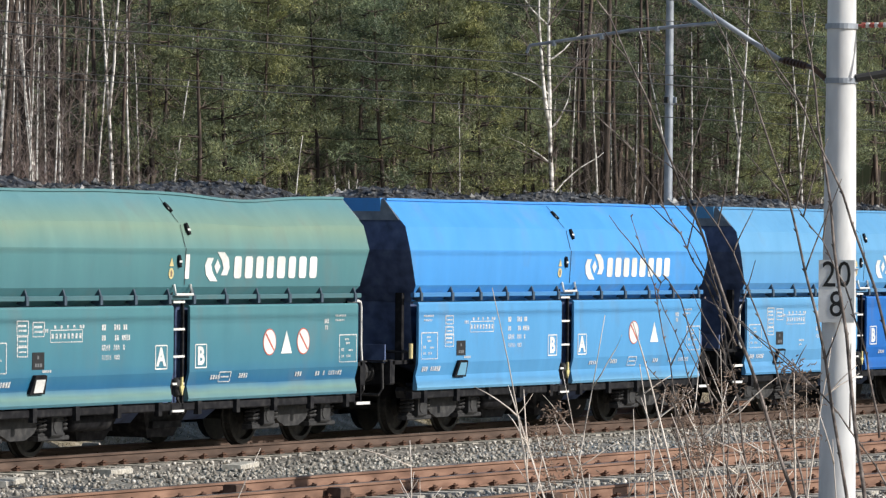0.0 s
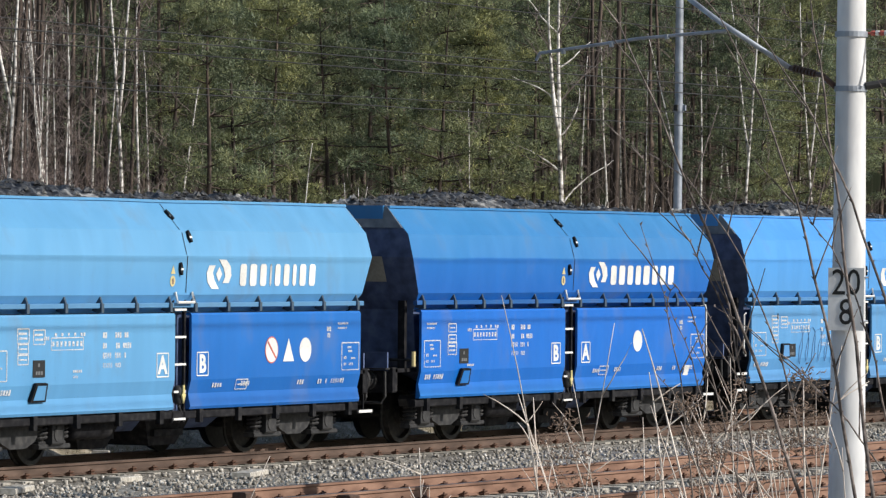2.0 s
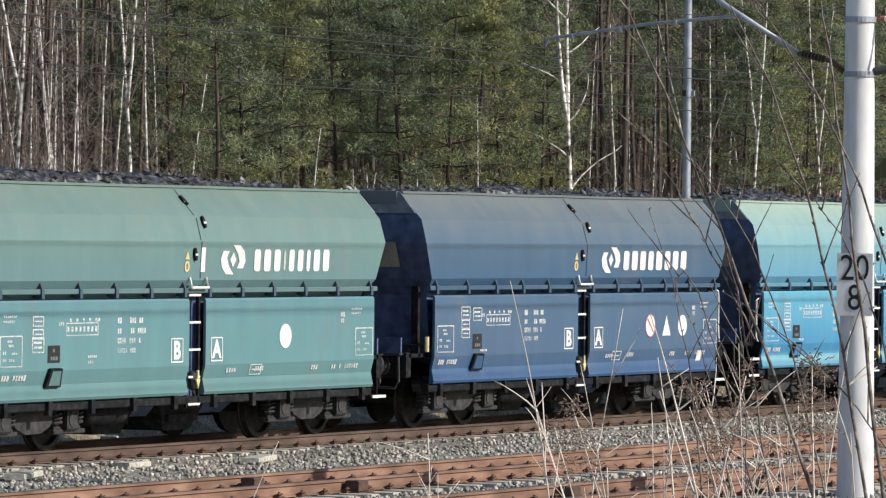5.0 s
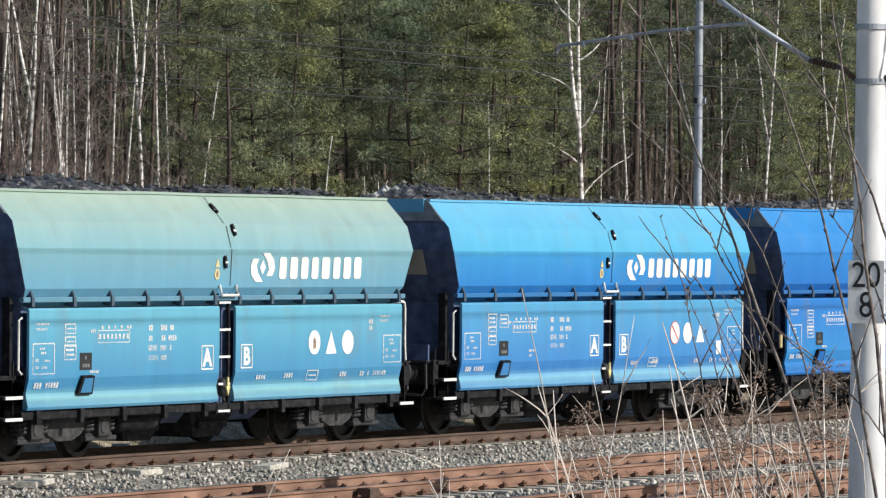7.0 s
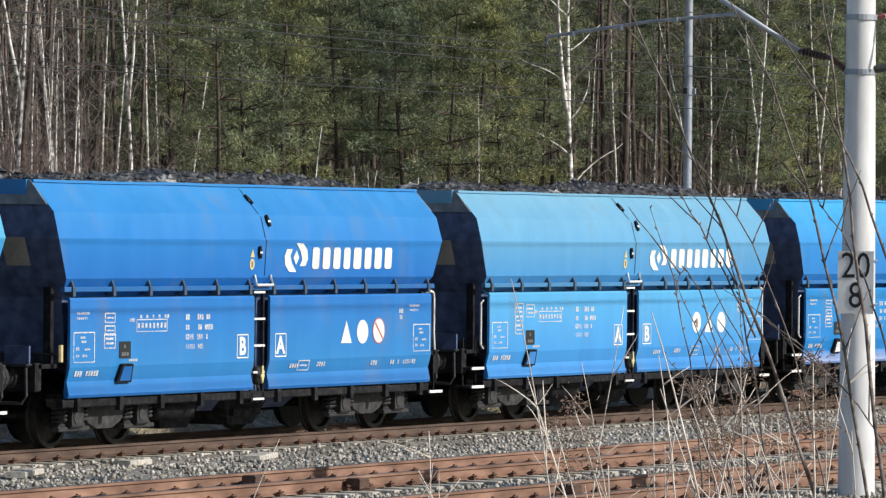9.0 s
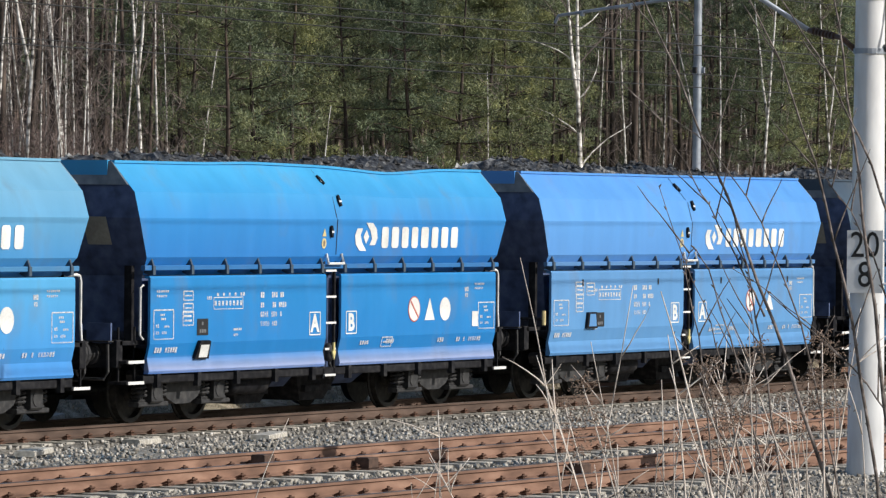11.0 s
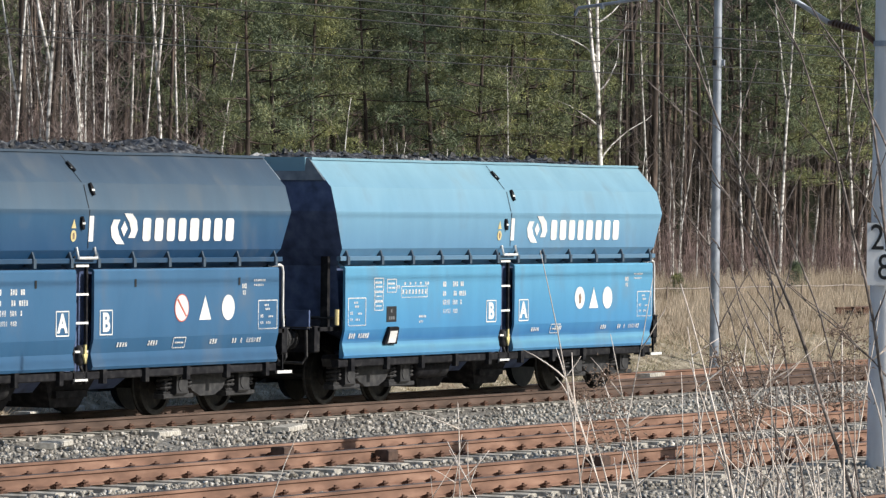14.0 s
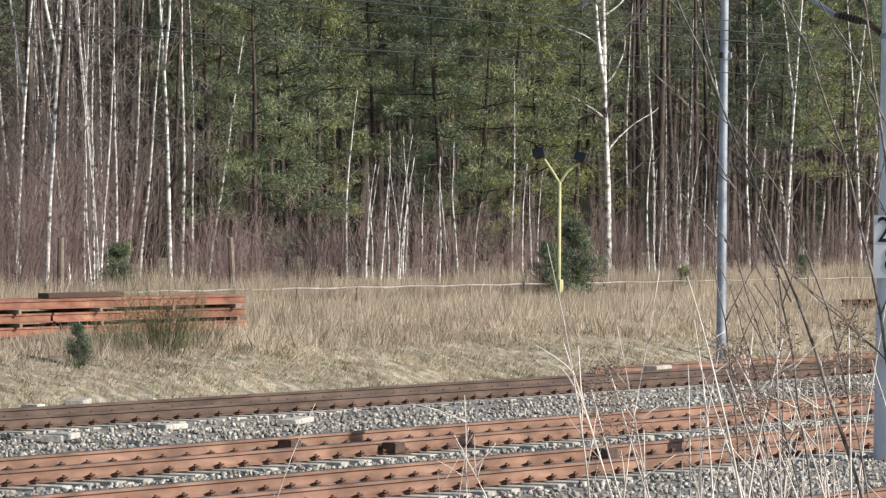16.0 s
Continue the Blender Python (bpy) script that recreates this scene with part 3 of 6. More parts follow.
def fence():
    f = empty("pipe_fence", pose(0, 0, 0), "low grey metal pipe fence along the wood's edge", "fence")
    line = [(112.0 + 3.2 * i, 30.0 - 0.13 * i) for i in range(20)]
    post_me = Geo().tube([(0, 0, -0.3), (0, 0, 0.62)], 0.035, 7).mesh("post", M_WOOD)
    for (x0, y0), (x1, y1) in zip(line, line[1:]):
        o = part("post", post_me, f)
        o.location = (x0, y0, 0)
        g = Geo().tube([(x0, y0, 0.56), ((x0 + x1) / 2, (y0 + y1) / 2, 0.53), (x1, y1, 0.56)], 0.028 if x0 < 138 else 0.014, 6)
        part("pipe", g.mesh("pipe", M_PIPE), f)
    for x, y, h, lean in ((116.4, 34.0, 1.9, 0.0), (124.0, 33.0, 1.9, -0.25)):
        g = Geo().tube([(0, 0, -0.3), (lean * 0.5, 0, h * 0.5), (lean, 0, h)], [0.1, 0.095, 0.085], 8)
        o = new("timber_post", g.mesh("timber_post", M_WOOD))
        o.matrix_basis = pose(x, y, 0)
        tagged(o, "old grey timber post standing in dry grass", "post", "timber posts")


fence()


def rail_stack():
    s = empty("rail_stack", pose(-1.0, 12.0, 0.33), "stack of rusty orange steel rails on timber spacers", "rail stack", "stacked rails")
    r_ = random.Random(3)
    for layer, xs in enumerate(([66.0, 81.5, 88.6], [66.0, 76.3, 81.2, 85.4, 88.5], [66.0, 74.6, 88.45])):
        for a, b in zip(xs, xs[1:]):
            for k in range(7):
                me = rail_mesh(a + 0.06, b - r_.uniform(0.02, 0.12))
                o = part("rail", me, s)
                o.location = (0, -0.45 + 0.17 * k, 0.30 + layer * 0.25)
                me.materials[0] = me.materials[1] = M_STACK
    for layer in range(3):
        for x in (67.5, 72.0, 76.5, 79.8, 82.6, 85.6, 87.8):
            g = Geo().box(-0.05, 0.05, -0.6, 0.75, layer * 0.25 + (-0.1 if layer == 0 else 0.052), layer * 0.25 + 0.126)
            o = part("spacer", g.mesh("spacer", M_WOOD), s)
            o.location = (x + r_.uniform(-0.2, 0.2), 0, 0)
    g = Geo().box(-1.35, 1.35, -0.12, 0.12, 0, 0.1, 0, 0.01)
    o = part("timber_beam", g.mesh("timber_beam", M_INSUL), s, "dark timber beam lying on top")
    o.location = (83.0, 0.0, 0.805)


def far_rail_stack():
    """A lower heap of rails further along the bank."""
    s = empty("rail_stack", pose(3.6, 8.2, 0.34), "low heap of dark rusty rails on the bank", "rail stack", "stacked rails")
    r_ = random.Random(13)
    for layer in range(2):
        for k in range(5 - layer):
            me = rail_mesh(106.2 + r_.uniform(0, 0.7), 122 + r_.uniform(0, 1))
            o = part("rail", me, s)
            o.location = (0, -0.45 + 0.18 * k, 0.24 + layer * 0.22)
            me.materials[0] = me.materials[1] = M_CLIP if (k + layer) % 3 else M_TRACKBOX
        for x in (107.5, 111.0, 114.5, 118.0):
            g = Geo().box(-0.06, 0.06, -0.6, 0.4, layer * 0.22 - (0.12 if layer == 0 else -0.028), layer * 0.22 + 0.066)
            o = part("spacer", g.mesh("spacer", M_WOOD), s)
            o.location = (x, 0, 0)


rail_stack()
far_rail_stack()


# ---------------- hopper wagons
X_WIDE, X_LOW, X_TOP = 5.825, 5.57, 5.79
OUT = [(-1.30, 2.16, 5.40), (-1.47, 2.42, X_LOW), (-1.50, 2.99, X_WIDE), (-1.40, 3.36, 5.81), (-1.0, 3.80, X_TOP)]


def top_sag(x, dent, seed):
    """How far the upper edge has been bent down or up at x."""
    e = 1 - (abs(x) / X_TOP) ** 6
    return e * (0.012 * noise.noise((x * 0.6, seed, 1.7)) - dent * math.exp(-((x - 2.6) / 1.3) ** 2) + 0.35 * dent * math.exp(-((x + 1.5) / 1.5) ** 2))


def upper_hopper(dent=0.0, seed=0.0):
    g = Geo()
    ring = OUT + [(-y, z, x) for y, z, x in reversed(OUT)]
    n, m = len(ring), 28
    for sgn in (-1, 1):
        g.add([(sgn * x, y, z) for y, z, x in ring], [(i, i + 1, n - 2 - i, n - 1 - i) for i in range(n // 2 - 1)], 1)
    vs = []
    for k in range(m + 1):
        f = 2 * k / m - 1
        for y, z, x in ring:
            share = max(0.0, (z - 2.99) / 0.81)
            sag = top_sag(f * x, dent, seed) * share
            push = 0.5 * dent * share * (1 - share) * math.sin(f * x * 1.9 + seed)
            vs.append((f * x, y + (push if y < 0 else -push), z + sag))
    g.add(vs, [(k * n + i, k * n + i + 1, (k + 1) * n + i + 1, (k + 1) * n + i) for k in range(m) for i in range(n - 1) if i != 4])
    # inner skin
    t = 0.05
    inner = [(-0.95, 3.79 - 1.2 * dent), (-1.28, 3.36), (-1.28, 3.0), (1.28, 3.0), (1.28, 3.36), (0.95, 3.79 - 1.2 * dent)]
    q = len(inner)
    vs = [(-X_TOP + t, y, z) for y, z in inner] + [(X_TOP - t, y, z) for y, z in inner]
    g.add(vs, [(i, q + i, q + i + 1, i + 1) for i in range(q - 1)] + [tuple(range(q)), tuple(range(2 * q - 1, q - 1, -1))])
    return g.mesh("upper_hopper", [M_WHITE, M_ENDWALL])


def rim_mesh(along, dent=0.0, seed=0.0):
    g = Geo()
    if along:
        m = 28
        vs = []
        for k in range(m + 1):
            x = X_TOP * (2 * k / m - 1)
            d = top_sag(x, dent, seed)
            vs += [(x, -0.05, 3.775 + d), (x, 0.03, 3.775 + d), (x, 0.03, 3.812 + d), (x, -0.05, 3.812 + d)]
        g.add(vs, [(4 * k + i, 4 * k + (i + 1) % 4, 4 * k + 4 + (i + 1) % 4, 4 * k + 4 + i) for k in range(m) for i in range(4)] + [(0, 1, 2, 3), (4 * m + 3, 4 * m + 2, 4 * m + 1, 4 * m)])
    else:
        g.box(-0.04, 0.03, -0.95, 0.95, 3.60, 3.812)
    return g.mesh("rim", M_WHITE)


def lower_hopper():
    g = Geo()
    a = [(-5.42, 2.5), (5.42, 2.5), (5.38, 2.1), (5.3, 1.35), (4.9, 1.2), (2.6, 0.62), (-2.6, 0.62), (-4.9, 1.2), (-5.3, 1.35), (-5.38, 2.1)]
    g.extrude_y(a, -1.28, 1.28)
    g.extrude([(-1.30, 2.16), (1.30, 2.16), (0.9, 0.7), (0.5, 0.4), (-0.5, 0.4), (-0.9, 0.7)], -2.4, 2.4)
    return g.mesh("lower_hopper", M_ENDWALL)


def side_door(x0, x1, y):
    """One outer side panel with folded top and bottom edges."""
    s = -1 if y < 0 else 1
    o = abs(y)
    g = Geo()
    prof = [(o - 0.10, 2.15), (o - 0.02, 2.15), (o, 2.12), (o + 0.004, 1.6), (o, 1.17), (o - 0.05, 0.97), (o - 0.01, 0.78), (o - 0.03, 0.74), (o - 0.10, 0.74), (o - 0.09, 0.97), (o - 0.04, 1.17), (o - 0.04, 2.11), (o - 0.10, 2.12)]
    g.extrude([(s * a, b) for a, b in prof], x0, x1)
    return g.mesh("side_panel", M_WHITE)


def side_rail_mesh():
    g = Geo().box(-5.62, 5.62, -0.035, 0.035, -0.04, 0.035, 0, 0.01)
    return g.mesh("side_rail", M_WHITE)


def bracket_mesh():
    g = Geo()
    g.add([(-0.02, 0.02, -0.11), (-0.02, -0.055, -0.08), (-0.02, -0.055, 0.02), (-0.02, 0.0, 0.17), (-0.02, 0.16, 0.14), (-0.02, 0.16, -0.05),
           (0.02, 0.02, -0.11), (0.02, -0.055, -0.08), (0.02, -0.055, 0.02), (0.02, 0.0, 0.17), (0.02, 0.16, 0.14), (0.02, 0.16, -0.05)],
          [(0, 1, 2, 3, 4, 5), (11, 10, 9, 8, 7, 6)] + [(i, 6 + i, 6 + (i + 1) % 6, (i + 1) % 6) for i in range(6)])
    g.box(-0.035, 0.035, -0.062, -0.03, -0.1, 0.03)
    return g.mesh("bracket", M_BRACKET)


def ladder_mesh():
    g = Geo()
    for x in (-0.17, 0.17):
        g.box(x - 0.02, x + 0.02, -0.02, 0.02, 0.55, 2.5)
    return g.mesh("ladder", M_BLACK)


def rung_mesh():
    g = Geo().tube([(-0.17, -0.02, 0), (0.17, -0.02, 0)], 0.016, 6)
    g.box(-0.17, 0.17, -0.045, -0.01, -0.016, 0.016)
    return g.mesh("rung", M_WHITE)


def frame_mesh():
    """Underframe: side sills, lower bar with lugs, headstocks, end platforms."""
    g = Geo()
    for s in (-1, 1):
        g.box(-5.55, 5.55, s * 1.36 - 0.06, s * 1.36 + 0.06, 0.60, 0.72, 0, 0.015)
        for i in range(10):
            x = -5.2 + i * 1.155
            g.box(x - 0.05, x + 0.05, s * 1.43 - 0.05, s * 1.43 + 0.03, 0.54, 0.74)
        g.box(-5.7, 5.7, s * 0.55 - 0.08, s * 0.55 + 0.08, 0.82, 1.16)
        g.box(s * 6.02 - 0.08, s * 6.02 + 0.08, -1.3, 1.3, 0.84, 1.24, 0, 0.02)
        g.box(s * 5.65 - 0.35, s * 5.65 + 0.35, -1.3, 1.3, 1.16, 1.22)
        for y in (-1.2, 1.2):
            g.box(s * 5.6 - 0.04, s * 5.6 + 0.04, y - 0.06, y + 0.06, 1.2, 2.3)
    return g.mesh("underframe", M_BLACK)


def chute_mesh():
    g = Geo()
    g.add([(-0.8, -0.85, 0.78), (0.8, -0.85, 0.78), (0.8, 0.85, 0.78), (-0.8, 0.85, 0.78), (-0.38, -0.7, 0.18), (0.38, -0.7, 0.18), (0.38, 0.7, 0.18), (-0.38, 0.7, 0.18)],
          [(0, 1, 2, 3), (4, 7, 6, 5), (0, 4, 5, 1), (1, 5, 6, 2), (2, 6, 7, 3), (3, 7, 4, 0)])
    g.box(-0.42, 0.42, -0.82, -0.7, 0.32, 0.42)
    return g.mesh("discharge_chute", M_BLACK)


def tank_mesh():
    g = Geo().tube([(-0.55, 0, 0), (-0.5, 0, 0), (0.5, 0, 0), (0.55, 0, 0)], [0.1, 0.17, 0.17, 0.1], 12)
    return g.mesh("air_tank", M_BLACK, True)


def wheelset_mesh():
    g = Geo()
    for s in (-1, 1):
        y = s * 0.7535
        prof = [(0.0, y + s * 0.09), (0.14, y + s * 0.09), (0.16, y + s * 0.02), (0.37, y - s * 0.01), (0.39, y + s * 0.06), (0.455, y + s * 0.055), (0.46, y - s * 0.035), (0.485, y - s * 0.05), (0.485, y - s * 0.075), (0.40, y - s * 0.075), (0.15, y - s * 0.07), (0.0, y - s * 0.07)]
        n, k = len(prof), 24
        vs = [(r * math.cos(2 * math.pi * j / k), yy, r * math.sin(2 * math.pi * j / k)) for r, yy in prof for j in range(k)]
        g.add(vs, [(i * k + j, i * k + (j + 1) % k, (i + 1) * k + (j + 1) % k, (i + 1) * k + j) for i in range(n - 1) for j in range(k)])
    g.tube([(0, -0.95, 0), (0, 0.95, 0)], 0.08, 10)
    return g.mesh("wheelset", M_WHEEL, False)


def bogie_frame_mesh():
    g = Geo()
    for s in (-1, 1):
        y0, y1 = s * 0.99, s * 1.15
        a = [(-1.35, 0.72), (-1.3, 0.78), (-0.5, 0.78), (-0.35, 0.70), (0.35, 0.70), (0.5, 0.78), (1.3, 0.78), (1.35, 0.72), (1.3, 0.60), (0.66, 0.58), (0.44, 0.36), (0.2, 0.27), (-0.2, 0.27), (-0.44, 0.36), (-0.66, 0.58), (-1.3, 0.60)]
        g.extrude_y(a, min(y0, y1), max(y0, y1))
    g.box(-0.16, 0.16, -1.0, 1.0, 0.45, 0.72)
    g.box(-0.3, 0.3, -0.25, 0.25, 0.70, 0.86)
    return g.mesh("bogie_frame", M_GEAR)


def axlebox_mesh():
    g = Geo()
    g.box(-0.16, 0.16, -1.26, -0.96, 0.30, 0.62, 0, 0.03)
    g.box(-0.42, 0.42, -1.2, -1.02, 0.25, 0.32, 0, 0.015)
    g.tube([(0, -1.27, 0.46), (0, -1.2, 0.46)], 0.115, 12)
    g.box(-0.36, 0.36, -1.16, -1.0, 0.30, 0.36, 0, 0.015)
    return g.mesh("axle_box", M_GEAR)


def spring_mesh():
    g = Geo()
    pts = [(0.10 * math.cos(a), -1.12 + 0.10 * math.sin(a), 0.37 + 0.25 * a / (2 * math.pi * 4)) for a in [2 * math.pi * 4 * i / 40 for i in range(41)]]
    g.tube(pts, 0.022, 5)
    g.tube([(0, -1.12, 0.34), (0, -1.12, 0.63)], 0.05, 8)
    return g.mesh("spring", M_GEAR)


def buffer_mesh():
    g = Geo()
    g.tube([(0, 0, 0), (0.12, 0, 0), (0.13, 0, 0), (0.42, 0, 0)], [0.16, 0.16, 0.12, 0.11], 14)
    g.tube([(0.38, 0, 0), (0.40, 0, 0), (0.46, 0, 0), (0.48, 0, 0)], [0.12, 0.22, 0.22, 0.18], 16)
    g.box(-0.02, 0.02, -0.2, 0.2, -0.17, 0.17)
    return g.mesh("buffer", M_GEAR)


def coupling_mesh():
    g = Geo()
    g.tube([(0, 0, 1.02), (0.25, 0, 1.0), (0.5, 0, 0.97), (0.66, 0, 0.98)], 0.045, 8)
    g.box(-0.02, 0.2, -0.1, 0.1, 0.92, 1.1, 0, 0.02)
    for y in (-0.35, 0.35):
        g.tube([(0, y, 0.92), (0.25, y, 0.66), (0.5, y, 0.6), (0.66, y, 0.62)], 0.028, 7)
    return g.mesh("coupling", M_BLACK)


def handrail_mesh():
    g = Geo().tube([(-0.42, 0, 2.17), (-0.1, 0, 2.18), (-0.03, 0, 2.16), (0, 0, 2.08), (0, 0, 1.5), (0.03, 0, 1.25)], 0.021, 7)
    return g.mesh("handrail", M_WHITE)


def grab_mesh():
    g = Geo().tube([(0.02, 0, 2.02), (-0.06, 0, 1.98), (-0.06, 0, 1.3), (0.02, 0, 1.24)], 0.018, 7)
    return g.mesh("grab_handle", M_WHITE)


def step_mesh():
    g = Geo().box(-0.26, 0.26, -0.05, 0.25, -0.02, 0.02)
    g.box(-0.22, 0.22, -0.062, -0.051, -0.022, 0.022, 1)
    g.box(-0.24, -0.21, 0.1, 0.13, 0, 0.5)
    g.box(0.21, 0.24, 0.1, 0.13, 0, 0.5)
    return g.mesh("step", [M_BLACK, M_WHITE])


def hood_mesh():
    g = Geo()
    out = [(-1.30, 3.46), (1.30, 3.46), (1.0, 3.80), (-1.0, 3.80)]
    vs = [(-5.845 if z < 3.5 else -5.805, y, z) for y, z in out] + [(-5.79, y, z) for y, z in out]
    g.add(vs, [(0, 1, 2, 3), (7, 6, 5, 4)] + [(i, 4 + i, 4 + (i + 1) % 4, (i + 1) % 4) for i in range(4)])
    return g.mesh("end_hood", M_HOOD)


def ubracket_mesh():
    g = Geo().tube([(-0.24, -1.49, 2.46), (-0.24, -1.53, 2.31), (0.24, -1.53, 2.31), (0.24, -1.49, 2.46)], 0.022, 6)
    return g.mesh("step_bracket", M_WHITE)


def valve_mesh():
    g = Geo().tube([(0, 0, -0.14), (0, 0, -0.1), (0, 0, 0.1), (0, 0, 0.14)], [0.04, 0.08, 0.08, 0.04], 10)
    g.tube([(0, 0, -0.12), (0.1, 0, -0.28), (0.02, 0, -0.4)], 0.025, 6)
    return g.mesh("valve", M_GEAR, True)


def lever_mesh():
    return Geo().extrude_y([(-0.02, 0.13), (0.02, 0.13), (0.025, 0.0), (0.06, 0.0), (0.0, -0.14), (-0.06, 0.0), (-0.025, 0.0)], -0.012, 0.012).mesh("lever", M_PALEYELLOW)


def rod_mesh():
    g = Geo().tube([(0, -1.36, 0), (0, 1.3, 0)], 0.024, 8)
    g.tube([(0, -1.42, -0.11), (0, -1.42, 0.13)], 0.035, 8, 1)
    return g.mesh("hand_lever", [M_GEAR, M_YELLOW])


def guard_mesh():
    """A bent bar round the lower half of a buffer."""
    g = Geo().tube([(0, -0.26, 0.2), (0, -0.27, -0.2), (0, -0.2, -0.3), (0, 0.2, -0.3), (0, 0.27, -0.2), (0, 0.26, 0.2)], 0.024, 7)
    g.box(-0.16, 0.05, -0.3, 0.3, 0.23, 0.25)
    return g.mesh("buffer_guard", M_GEAR)


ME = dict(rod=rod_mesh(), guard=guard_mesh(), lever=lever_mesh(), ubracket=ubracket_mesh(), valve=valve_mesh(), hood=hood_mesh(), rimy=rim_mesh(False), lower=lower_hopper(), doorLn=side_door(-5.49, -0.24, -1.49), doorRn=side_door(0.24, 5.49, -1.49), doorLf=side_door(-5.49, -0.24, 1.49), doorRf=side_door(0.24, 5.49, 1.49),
          rail=side_rail_mesh(), bracket=bracket_mesh(), ladder=ladder_mesh(), rung=rung_mesh(), frame=frame_mesh(), chute=chute_mesh(), tank=tank_mesh(),
          wheelset=wheelset_mesh(), bogie=bogie_frame_mesh(), axle=axlebox_mesh(), spring=spring_mesh(), buffer=buffer_mesh(), coupling=coupling_mesh(), hand=handrail_mesh(), grab=grab_mesh(), step=step_mesh())


# markings: thin raised shapes on the side panels (y = -1.497) and on the flare
def flat(shape, mat, name):
    """A thin marking: outline in x-z, 3 mm thick, facing -y."""
    return Geo().extrude_y(shape, -0.003, 0.0).mesh(name, mat)


def disc(r, n=24):
    return [(r * math.cos(2 * math.pi * i / n), r * math.sin(2 * math.pi * i / n)) for i in range(n)]


def rect(w, h, x=0, z=0):
    return [(x - w / 2, z - h / 2), (x + w / 2, z - h / 2), (x + w / 2, z + h / 2), (x - w / 2, z + h / 2)]


def outline(w, h, t, mat, name):
    g = Geo()
    for s in (rect(w, t, 0, h / 2), rect(w, t, 0, -h / 2), rect(t, h, -w / 2), rect(t, h, w / 2)):
        g.extrude_y(s, -0.003, 0)
    return g.mesh(name, mat)


def bars(rows, name, mat, seed=1, h=0.05, w=0.055):
    """Unreadable writing as rows of small bars: (x, z, count)."""
    r_ = random.Random(seed)
    g = Geo()
    for x, z, cnt in rows:
        for i in range(cnt):
            g.extrude_y(rect(w * r_.uniform(0.6, 0.95), h, x + i * w * 1.12, z), -0.003, 0)
    return g.mesh(name, mat)


def frame_letter(ch):
    me = lettering(ch, 0.36, "letter", 0.014)
    me.materials.append(M_WHITE)
    return me


def emblem_mesh():
    """The white two-winged emblem, as two curved wedges round a lozenge."""
    g = Geo()
    a = [(-0.37, 0.02), (-0.30, 0.13), (-0.12, 0.13), (-0.19, 0.03), (-0.13, -0.09), (0.02, -0.22), (-0.20, -0.215), (-0.33, -0.12)]
    b = [(-x, -z) for x, z in a]
    for s in (a, b, [(-0.09, 0.0), (0.0, -0.11), (0.09, 0.0), (0.0, 0.11)]):
        g.extrude_y(s, -0.003, 0)
    return g.mesh("emblem", M_WHITE)


def name_mesh(widths):
    """The operator's name as plain rounded blocks: place and mesh of each."""
    out = []
    x = -sum(widths) / 2
    for w in widths:
        e, h, u = 0.035, 0.165, (w - 0.11) / 2
        c = x + w / 2
        g = Geo().extrude_y([(c - u + e, -h), (c + u - e, -h), (c + u, -h + e), (c + u, h - e), (c + u - e, h), (c - u + e, h), (c - u, h - e), (c - u, -h + e)], -0.003, 0)
        out.append(g.mesh("name_block", M_WHITE))
        x += w
    return out


def writing(rows, name, seed=1):
    """Rows of worn stencilled signs as (x, z, groups of counts, height, pitch)."""
    r_ = random.Random(seed)
    g = Geo()
    for x, z, groups, h, p in rows:
        for cnt in groups:
            for _ in range(cnt):
                g.extrude_y(rect(p * r_.uniform(0.55, 0.78), h * r_.uniform(0.85, 1.0), x, z), -0.003, 0)
                x += p
            x += p * 1.3
    return g.mesh(name, M_STENCIL)


def boxed(w, h, t, name, rows=0, cols=0):
    """An outlined box, with inner lines."""
    g = Geo()
    for sh in (rect(w, t, 0, h / 2), rect(w, t, 0, -h / 2), rect(t, h, -w / 2), rect(t, h, w / 2)):
        g.extrude_y(sh, -0.003, 0)
    for i in range(rows):
        g.extrude_y(rect(w * 0.7, h * 0.16, -0.05 * w * (i % 2), h * ((i + 1) / (rows + 1) - 0.5)), -0.003, 0)
    for i in range(cols):
        g.extrude_y(rect(w / cols * 0.5, h * 0.42, w * ((i + 0.5) / cols - 0.5), 0), -0.003, 0)
    return g.mesh(name, M_STENCIL)


